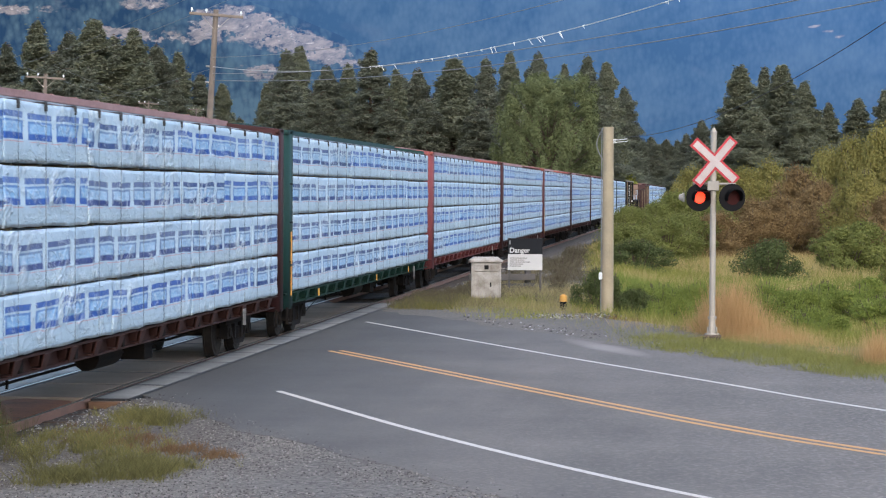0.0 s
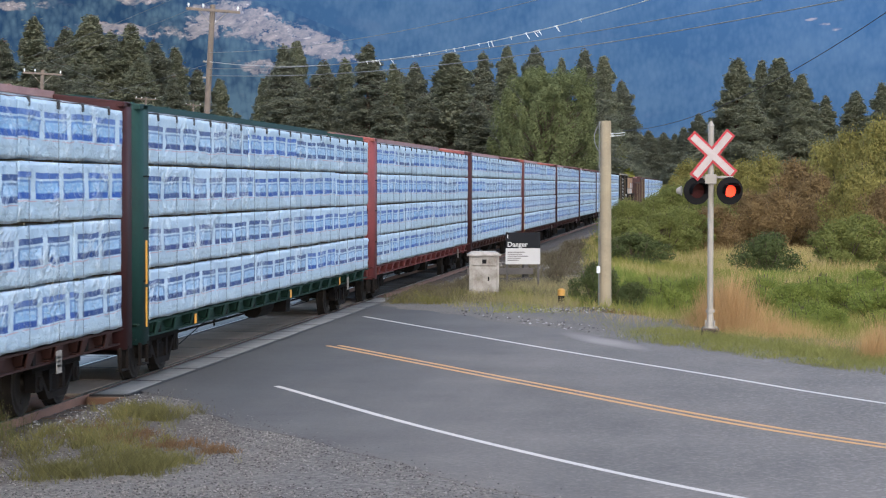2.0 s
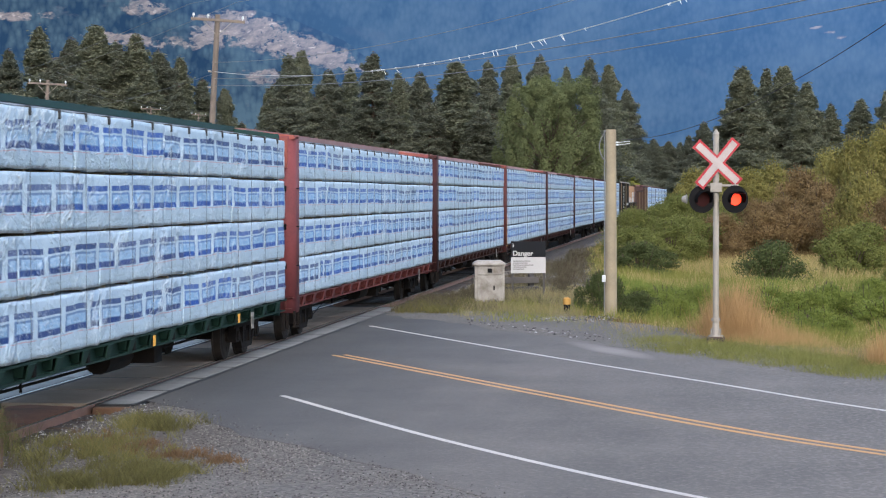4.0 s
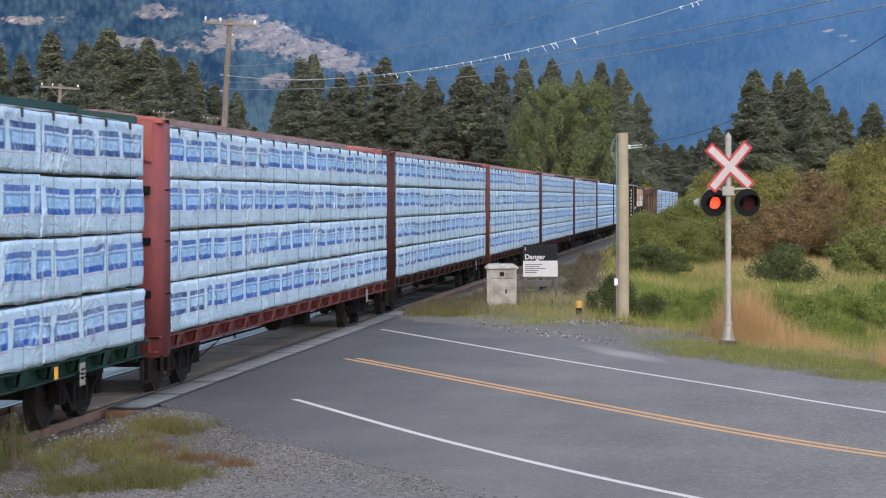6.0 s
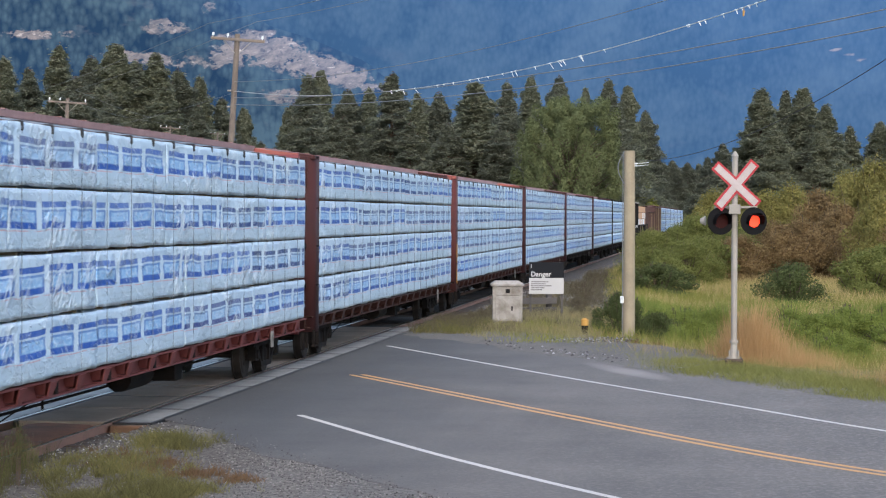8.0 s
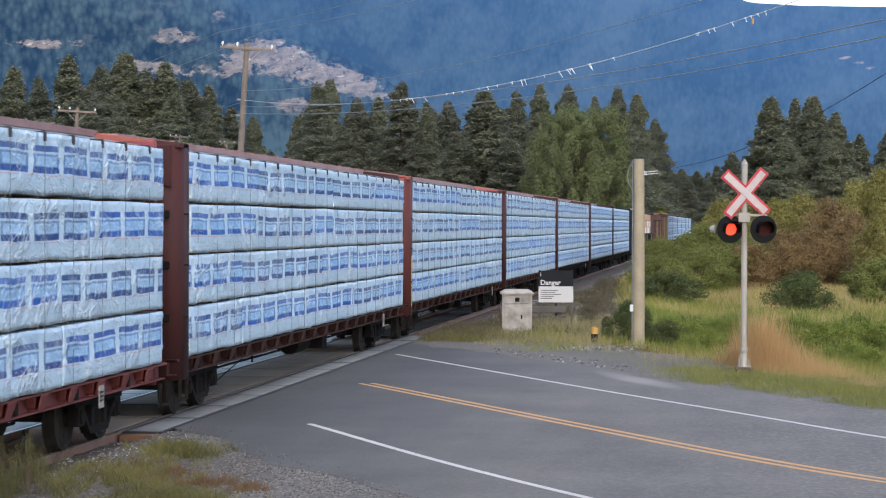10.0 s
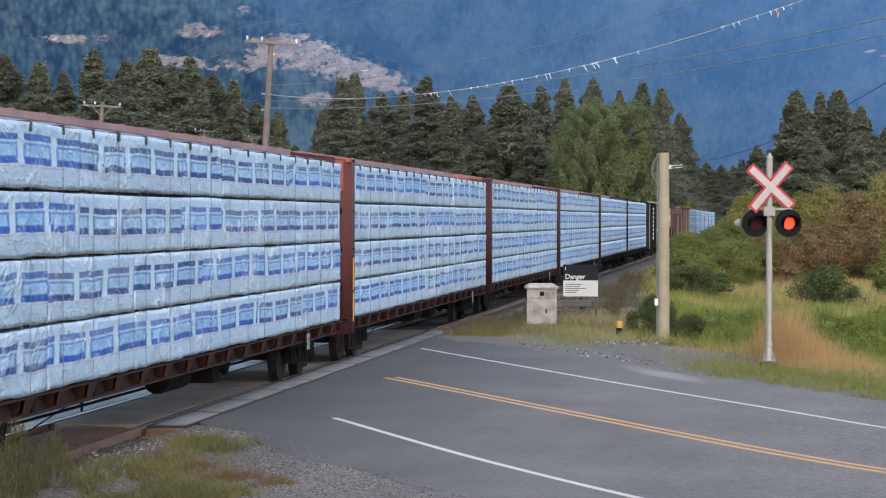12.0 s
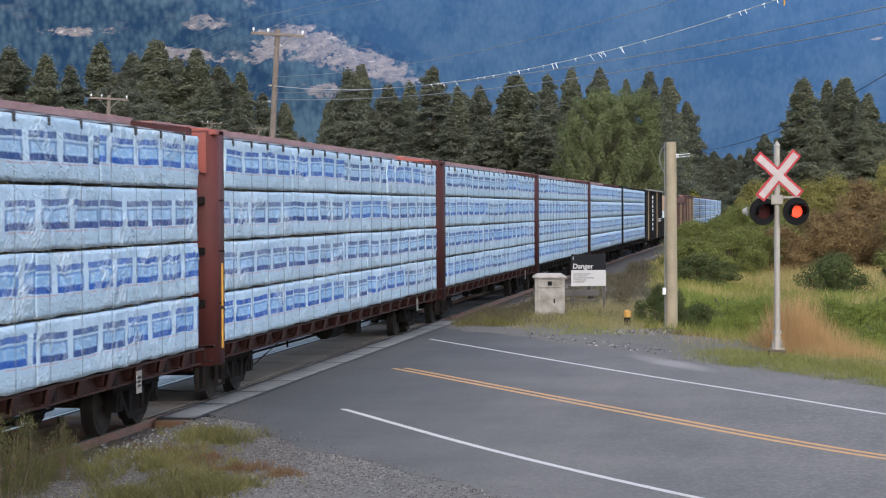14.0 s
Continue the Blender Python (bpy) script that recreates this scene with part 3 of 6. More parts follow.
def build_road():
    bm = bmesh.new()
    ribbon(bm, ROAD_LINE, lambda i: -5.9 - 0.14 * math.sin(i * 0.9) - 0.10 * math.sin(i * 2.3), lambda i: 6.6 + 0.25 * math.sin(i * 0.35) + 0.12 * math.sin(i * 1.7), -0.012, 0.016)
    tagged(new("road", mesh_of("road", bm, ASPHALT)), "worn grey two-lane asphalt road", "road", kind="structure")
    # painted lines stop short of the crossing
    white_near = along([(30, -4), (9, 12.6), (5.2, 16.6), (2.0, 20.0), (-0.48, 23.0), (-3.42, 27.6), (-6.48, 33.2)], 0.4)
    white_far = along([(26, 12), (12, 19.5), (6.2, 26.2), (2.3, 32.15), (0.16, 36.05), (-3.01, 41.8), (-7.9, 51.2)], 0.4)
    centre = along([(30, 2), (16, 13), (8.6, 19.7), (4.4, 23.9), (1.9, 26.8), (0.13, 29.35), (-2.44, 33.75), (-4.7, 37.7), (-7.05, 41.8)], 0.4)
    for name, pts, lo, hi, mat, label in (
            ("edge_line", white_near, -0.058, 0.058, WHITE_LINE, "white painted road edge line"),
            ("edge_line", white_far, -0.058, 0.058, WHITE_LINE, "white painted road edge line"),
            ("centre_line", centre, -0.175, -0.06, YELLOW_LINE, "yellow painted double centre line"),
            ("centre_line", centre, 0.06, 0.175, YELLOW_LINE, "yellow painted double centre line")):
        bm = bmesh.new()
        ribbon(bm, pts, lo, hi, -0.007, 0.003)
        tagged(new(name, mesh_of(name, bm, mat)), label, "road marking", kind="structure")


def build_track():
    bed = bmesh.new()
    for y0, y1 in ((-40, 31.2), (59.8, 900)):
        prof = [(-4.4, -0.60), (-1.9, -0.13), (1.9, -0.13), (4.6 if y0 > 0 else 2.6, -0.72 if y0 > 0 else -0.2)]
        a, b = ([bed.verts.new((TRACK_X + x, y, z)) for x, z in prof] for y in (y0, y1))
        for k in range(3):
            bed.faces.new((a[k], a[k + 1], b[k + 1], b[k]))
    tagged(new("trackbed", mesh_of("trackbed", bed, BALLAST)), "dark stone ballast under the railway track", "track bed", kind="structure")
    for side in (-1, 1):
        x = TRACK_X + side * 0.755
        rail = thing("rail", "rusty steel rail with a polished running top", "rail", "rails")
        bm = bmesh.new()
        for x0, x1, z0, z1 in ((-0.07, 0.07, -0.17, -0.145), (-0.012, 0.012, -0.145, -0.035), (-0.035, 0.035, -0.035, -0.002)):
            box(bm, x + x0, x + x1, -40, 900, z0, z1)
        part("rail_web", bm, RAIL, rail)
        bm = bmesh.new()
        box(bm, x - 0.03, x + 0.03, -40, 900, -0.0015, 0.002)
        part("running_top", bm, RAIL_TOP, rail, "polished steel running surface")
    dirt = bmesh.new()
    rows = []
    for i, y in enumerate(np.linspace(20, 31.52, 47)):
        f = float(smooth_step(y, 22, 30.5))
        rows.append([dirt.verts.new((TRACK_X + x, y, z * f - 0.16 * (1 - f) + (0.03 * noise.noise(Vector((x * 2, y * 1.3, 5))) if abs(x) < 0.6 else 0.0) * f))
                     for x, z in ((-0.70, -0.12), (-0.5, -0.05), (-0.2, -0.035), (0.15, -0.03), (0.45, -0.045), (0.70, -0.12))])
    for p, q in zip(rows, rows[1:]):
        for k in range(5):
            dirt.faces.new((p[k], p[k + 1], q[k + 1], q[k]))
    tagged(new("dirt_heap", mesh_of("dirt_heap", dirt, DIRT, True)), "rust-brown dirt filled between the rails", "dirt", kind="structure")
    # concrete crossing panels
    crossing = thing("level_crossing", "pale grey concrete panels set between and beside the rails", "level crossing")
    for name, x0, x1 in (("field_panel", 0.85, 1.33), ("gauge_panel", -0.66, 0.66), ("field_panel", -1.33, -0.85)):
        for i in range(12):
            bm = bmesh.new()
            y0 = 31.5 + i * 2.35
            box(bm, TRACK_X + x0, TRACK_X + x1, y0 + 0.075, y0 + 2.275, -0.16, -0.001 - random.uniform(0, 0.006))
            soften(bm, 0.012)
            part(name, bm, DIRTY_CONCRETE if name == "gauge_panel" else CONCRETE if x0 > 0 else BRIGHT_CONCRETE, crossing)
    for x0, x1 in ((0.795, 0.845), (1.335, 1.40), (-0.845, -0.795), (-1.40, -1.335), (0.665, 0.715), (-0.715, -0.665)):
        bm = bmesh.new()
        box(bm, TRACK_X + x0, TRACK_X + x1, 31.5, 59.7, -0.15, -0.009)
        part("rubber_seal", bm, RUBBER, crossing, "black rubber flangeway strip")
    for i in range(13):
        bm = bmesh.new()
        box(bm, TRACK_X + 0.85, TRACK_X + 1.335, 31.43 + i * 2.35, 31.57 + i * 2.35, -0.15, -0.004)
        part("joint_filler", bm, RUBBER, crossing)
    bm = bmesh.new()
    box(bm, TRACK_X + 0.82, TRACK_X + 1.45, 31.25, 31.42, -0.16, -0.03)
    soften(bm, 0.015)
    tagged(new("end_timber", mesh_of("end_timber", bm, END_WOOD)), "weathered brown timber at the end of the crossing panels", "timber")
    bm = bmesh.new()
    box(bm, -1.25, 1.25, -0.11, 0.11, -0.16, 0.0)
    soften(bm, 0.015)
    tie_mesh = mesh_of("railway_tie", bm, TIE)
    ties = thing("railway_ties", "dark creosoted timber ties under the rails", "railway ties")
    for i in range(150):
        y = 4 + i * 0.55 if i < 50 else 59.9 + (i - 50) * 0.55
        piece("tie", tie_mesh, ties, pose(TRACK_X + random.uniform(-0.04, 0.04), y, -0.125 + random.uniform(-0.01, 0.01), 0, 0, random.uniform(-1.5, 1.5)))


def hill(name, az0, az1, r0, r1, skyline, rock, material, label, rough, swing=0.0):
    """A mountainside as a height field round the valley: skyline gives its top's elevation in degrees by bearing."""
    na, nr = 240, 90
    az, k = np.linspace(az0, az1, na), np.linspace(0, 1, nr)
    grid_a, grid_k = np.meshgrid(az, k)
    # swing sets one side farther off, so its painted haze is stronger
    wide = 1 - swing * (grid_a - 2)
    top = np.tan(np.radians(np.interp(grid_a, *zip(*skyline)))) * r1 * wide
    r = (r0 + (r1 - r0) * grid_k) * wide
    x, y = -np.sin(np.radians(grid_a)) * r, np.cos(np.radians(grid_a)) * r
    z = np.empty_like(x)
    bare = np.zeros_like(x)
    for i in range(nr):
        for j in range(na):
            n = noise.fractal(Vector((x[i, j] / 420, y[i, j] / 420, 3.1)), 1.0, 2.1, 6)
            ridge = noise.fractal(Vector((grid_a[i, j] * 0.9, k[i] * 0.9, 7.7)), 1.0, 2.0, 4)
            z[i, j] = max(-2, (top[i, j] + 3) * (k[i] ** 1.15) * (1 + rough * (n * 0.5 + ridge * 0.5) * (1 - k[i]))) - 2 + n * 5 * k[i]
            bare[i, j] = rock(grid_a[i, j], math.degrees(math.atan2(z[i, j] - EYE[2], r[i, j])))
    v = np.stack([x, y, z], -1).reshape(-1, 3)
    i = (np.arange(nr - 1)[:, None] * na + np.arange(na - 1)[None]).ravel()
    ob = new(name, fast_mesh(name, v, np.stack([i, i + 1, i + na + 1, i + na], 1)[:, ::-1], material))
    ob.data.polygons.foreach_set("use_smooth", [True] * len(ob.data.polygons))
    ob.data.attributes.new("bare_rock", "FLOAT", "POINT").data.foreach_set("value", bare.ravel().astype(np.float32))
    tagged(ob, label, "mountain", kind="structure")


def slab_rock(a, e):
    """Bare rock slabs on the hillside, by bearing and elevation."""
    def spot(ca, ce, wa, we, tilt=0.0):
        da = a - ca
        return math.exp(-((da / wa) ** 2 + ((e - ce - tilt * da) / we) ** 2))
    return min(1.0, 1.35 * spot(10.75, 3.84, 1.75, 0.36, 0.28) + 0.95 * spot(12.1, 4.35, 0.9, 0.42) + 0.85 * spot(11.4, 3.05, 0.75, 0.22, 0.1) + 0.45 * spot(13.2, 4.0, 0.8, 0.3)
               + 0.8 * spot(17.9, 4.58, 1.3, 0.14) + 0.9 * spot(15.0, 4.02, 1.2, 0.18, 0.1) + 0.78 * spot(14.6, 4.80, 0.6, 0.24) + 0.8 * spot(13.4, 5.40, 0.25, 0.2, -0.5))


def build_mountains():
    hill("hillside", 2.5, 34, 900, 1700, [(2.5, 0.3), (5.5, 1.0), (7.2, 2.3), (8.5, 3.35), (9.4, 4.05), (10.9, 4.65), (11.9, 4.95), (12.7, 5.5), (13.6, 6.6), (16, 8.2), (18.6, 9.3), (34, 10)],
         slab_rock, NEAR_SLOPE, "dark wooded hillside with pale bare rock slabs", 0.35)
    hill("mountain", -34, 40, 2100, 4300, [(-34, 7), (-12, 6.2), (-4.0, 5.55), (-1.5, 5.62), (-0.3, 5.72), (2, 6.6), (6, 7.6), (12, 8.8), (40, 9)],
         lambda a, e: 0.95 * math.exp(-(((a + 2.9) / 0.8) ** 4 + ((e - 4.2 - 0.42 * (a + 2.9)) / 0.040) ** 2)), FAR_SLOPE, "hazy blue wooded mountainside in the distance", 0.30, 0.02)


build_ground()
build_road()
build_track()
build_mountains()


# ---- the train ----
def pack_mesh(length, seed, fine, slack):
    """A pack of boards in wrinkled wrap: its near face is towards +x, its length along +y, its foot at z = 0."""
    rng = random.Random(seed)
    depth, height = 1.22, 0.757
    ny, nz = (int(length * 15), 13) if fine else (max(8, int(length * 4)), 5)
    bm = bmesh.new()
    uv = bm.loops.layers.uv.new("UVMap")
    off = rng.uniform(0, 40)

    def at(face, i, j):
        y, z = length * i / ny, height * j / nz
        n = noise.noise(Vector((y * 1.1 + off, z * 2.2, face * 5.3))) * 0.013 + noise.noise(Vector((y * 4.0 + off, z * 5.0, 2.0))) * 0.006
        for t, q in ((0.8, 3.0), (-0.6, 8.0)):
            c = noise.noise(Vector(((y + t * z) * 1.3 + off, (z - t * y) * 4.2, q)))
            n += slack * 0.012 * (1 - min(1, abs(c) / 0.22)) * max(0.0, noise.noise(Vector((y * 0.8 + off, z, q + 20))) + 0.25)
        pinch = 0.007 * (max(0, abs(j / nz - 0.5) - 0.42) / 0.08) + 0.002 * (max(0, abs(i / ny - 0.5) - 0.485) / 0.015)
        sag = 0.012 * noise.noise(Vector((y * 0.7 + off, face * 3.0, z)))
        if j == 0:
            sag += min(0.008, 0.018 * noise.noise(Vector((y * 2.4 + off, 4.4, 1.0))) - 0.003)
            n += 0.012 * noise.noise(Vector((y * 3.1 + off, 9.4, 1.0)))
        return y, z + sag, n - pinch

    def sheet(face, place):
        rows = [[bm.verts.new(place(*at(face, i, j))) for j in range(nz + 1)] for i in range(ny + 1)]
        for i in range(ny):
            for j in range(nz):
                f = bm.faces.new((rows[i][j], rows[i + 1][j], rows[i + 1][j + 1], rows[i][j + 1]))
                f.smooth = True
                for lp, (a, b) in zip(f.loops, ((i, j), (i + 1, j), (i + 1, j + 1), (i, j + 1))):
                    lp[uv].uv = (length * a / ny, b / nz)
        return rows

    near = sheet(0, lambda y, z, n: (n, y, z))
    back = [[bm.verts.new((-depth, y, z)) for z in (0, height)] for y in (0, length)]
    for j, side in ((0, 0), (nz, 1)):
        for i in range(ny):
            a, b = (Vector((-depth, length * q / ny, side * height)) for q in (i, i + 1))
            f = bm.faces.new((near[i][j], near[i + 1][j], bm.verts.new(b), bm.verts.new(a)))
            for lp in f.loops:
                lp[uv].uv = (lp.vert.co.y, 0.15)
    for i, q in ((0, 0), (ny, 1)):
        f = bm.faces.new([near[i][j] for j in range(nz + 1)] + [back[q][1], back[q][0]])
        for lp in f.loops:
            lp[uv].uv = (lp.vert.co.x, lp.vert.co.z / height)
    f = bm.faces.new((back[0][0], back[0][1], back[1][1], back[1][0]))
    for lp in f.loops:
        lp[uv].uv = (lp.vert.co.y, 0.15)
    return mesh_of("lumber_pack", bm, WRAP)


PACKS = {(n, fine, loose): [pack_mesh(n, 17 * k + int(n * 10) + loose * 7, fine, 2.0 if loose else 0.8) for k in range(3 if fine else 2)]
         for n in (4.86, 3.64, 2.42) for fine, loose in ((True, True), (True, False), (False, False))}
LAYOUTS = [(4.86, 4.86, 4.86, 4.86, 2.42), (4.86, 3.64, 4.86, 3.64, 4.86), (2.42, 4.86, 4.86, 4.86, 4.86), (3.64, 3.64, 3.64, 3.64, 3.64, 3.64), (4.86, 4.86, 2.42, 4.86, 4.86)]
DECK_Z, TIER, LOAD_LEN, HALF = 1.0, 0.797, 22.05, 1.355


def cable_mesh():
    bm = bmesh.new()
    tube(bm, (HALF + 0.012, 0, DECK_Z + 0.02), (HALF + 0.012, 0, DECK_Z + 4 * TIER - 0.03), 0.0042, n=5)
    tube(bm, (HALF + 0.012, 0, DECK_Z + 4 * TIER - 0.03), (0.15, 0, DECK_Z + 4 * TIER + 0.16), 0.006, n=5)
    return mesh_of("tie_cable", bm, CABLE)


def guard_mesh():
    bm = bmesh.new()
    z = DECK_Z + 4 * TIER
    box(bm, HALF - 0.16, HALF + 0.02, -0.03, 0.03, z - 0.035, z - 0.005)
    box(bm, HALF - 0.005, HALF + 0.025, -0.035, 0.035, z - 0.13, z - 0.01)
    soften(bm, 0.008)
    return mesh_of("corner_guard", bm, RUBBER)


def pocket_mesh(material):
    bm = bmesh.new()
    # a bent channel: tapered face plate, slanted cheek, and an open throat between them
    for x0, x1, y0, y1, z0, z1 in ((HALF - 0.02, HALF + 0.004, -0.06, 0.24, 0.758, 0.955), (HALF - 0.16, HALF + 0.004, 0.215, 0.245, 0.758, 0.955),
                                   (HALF - 0.16, HALF - 0.004, -0.27, -0.245, 0.80, 0.955), (HALF - 0.16, HALF - 0.01, -0.24, 0.22, 0.758, 0.776)):
        for q in box(bm, x0, x1, y0, y1, z0, z1):
            if q.co.z < 0.85:
                q.co.x -= 0.05 * (q.co.x > HALF - 0.05)
                q.co.y *= 0.62
    soften(bm, 0.009)
    return mesh_of("stake_pocket", bm, material)


def wheelset_mesh():
    bm = bmesh.new()
    tube(bm, (-1.0, 0, 0), (1.0, 0, 0), 0.075, n=10)
    for s in (-1, 1):
        tube(bm, (s * 0.70, 0, 0), (s * 0.83, 0, 0), 0.456, 0.445, n=28)
        tube(bm, (s * 0.67, 0, 0), (s * 0.70, 0, 0), 0.485, 0.485, n=28)
        tube(bm, (s * 0.83, 0, 0), (s * 0.85, 0, 0), 0.40, 0.36, n=28)
        tube(bm, (s * 0.85, 0, 0), (s * 0.90, 0, 0), 0.13, 0.11, n=14)
        for a in range(3):
            q = a * 2.094
            tube(bm, (s * 0.845, 0.25 * math.cos(q), 0.25 * math.sin(q)), (s * 0.86, 0.25 * math.cos(q), 0.25 * math.sin(q)), 0.045, n=8)
    return mesh_of("wheelset", bm, WHEEL)


def truck_mesh():
    """Cast side frames, springs and bolster of a freight truck."""
    bm = bmesh.new()
    for s in (-1, 1):
        x0, x1 = sorted((s * 0.93, s * 1.06))
        box(bm, x0, x1, -1.12, 1.12, 0.60, 0.72)
        box(bm, x0, x1, -0.42, 0.42, 0.20, 0.30)
        for q in (-1, 1):
            a, b = sorted((q * 0.42, q * 0.78))
            v = box(bm, x0, x1, a, b, 0.20, 0.30)
            for w in v:
                if abs(w.co.y) > 0.6:
                    w.co.z += 0.34
            a, b = sorted((q * 0.72, q * 1.02))
            box(bm, x0 - 0.01, x1 + 0.01, a, b, 0.34, 0.62)
            tube(bm, (s * 1.05, q * 0.86, 0.457), (s * 1.10, q * 0.86, 0.457), 0.10, 0.085, n=12)
            a, b = sorted((q * 0.24, q * 0.36))
            box(bm, x0, x1, a, b, 0.28, 0.62)
        for k in (-0.13, 0.0, 0.13):
            tube(bm, (s * 0.99, k, 0.30), (s * 0.99, k, 0.52), 0.055, n=8)
    box(bm, -1.0, 1.0, -0.20, 0.20, 0.50, 0.68)
    for q in (-1, 1):
        box(bm, -0.95, 0.95, q * 0.36 - 0.05, q * 0.36 + 0.05, 0.36, 0.44)
    return mesh_of("truck", bm, UNDER)


CABLE_MESH, GUARD_MESH, WHEELSET, TRUCK = cable_mesh(), guard_mesh(), wheelset_mesh(), truck_mesh()
WHEELSETS = []


def add_trucks(car, y_front, y_rear, rolling):
    for y in (y_front, y_rear):
        truck = piece("truck", TRUCK, car, pose(0, y, 0))
        for q in (-0.86, 0.86):
            w = piece("wheelset", WHEELSET, truck, pose(0, q, 0.457))
            if rolling:
                WHEELSETS.append((w, q))


def coupler(car, y, d):
    bm = bmesh.new()
    box(bm, -0.09, 0.09, min(y, y + d * 0.55), max(y, y + d * 0.55), 0.76, 0.94)
    box(bm, -0.16, 0.16, min(y + d * 0.4, y + d * 0.66), max(y + d * 0.4, y + d * 0.66), 0.70, 1.0)
    soften(bm, 0.02)
    part("coupler", bm, UNDER, car)
    bm = bmesh.new()
    pts = [Vector((0.25, y + d * t, 0.72 - 0.32 * math.sin(math.pi * min(1, t / 0.7)))) for t in (0, 0.15, 0.3, 0.45, 0.6, 0.7)]
    cord(bm, pts, 0.025, 6)
    part("air_hose", bm, RUBBER, car)


def pocket_for(material, cache={}):
    if material.name not in cache:
        cache[material.name] = pocket_mesh(material)
    return cache[material.name]


def corner_post(s, w, y0, y1):
    """A hollow-section post with a broad rounded edge at its outer front corner."""
    bm = bmesh.new()
    deep = min(0.24, (y1 - y0) * 0.45)
    prof = [(w - 0.62, y1), (w - 0.62, y0), (w - deep - 0.06, y0)]
    prof += [(w - deep + deep * math.sin(q), y0 + deep - deep * math.cos(q)) for q in (i * math.pi / 14 for i in range(1, 8))]
    prof += [(w, y1 - 0.02), (w - 0.02, y1)]
    rows = [[bm.verts.new((s * x, y, z)) for x, y in prof] for z in (0.66, 4.27)]
    for k in range(len(prof)):
        bm.faces.new((rows[0][k], rows[0][(k + 1) % len(prof)], rows[1][(k + 1) % len(prof)], rows[1][k]))
    bm.faces.new(rows[0])
    bm.faces.new(rows[1])
    for e in bm.edges:
        e.smooth = e.calc_face_angle(0.0) < 0.5
    return bm


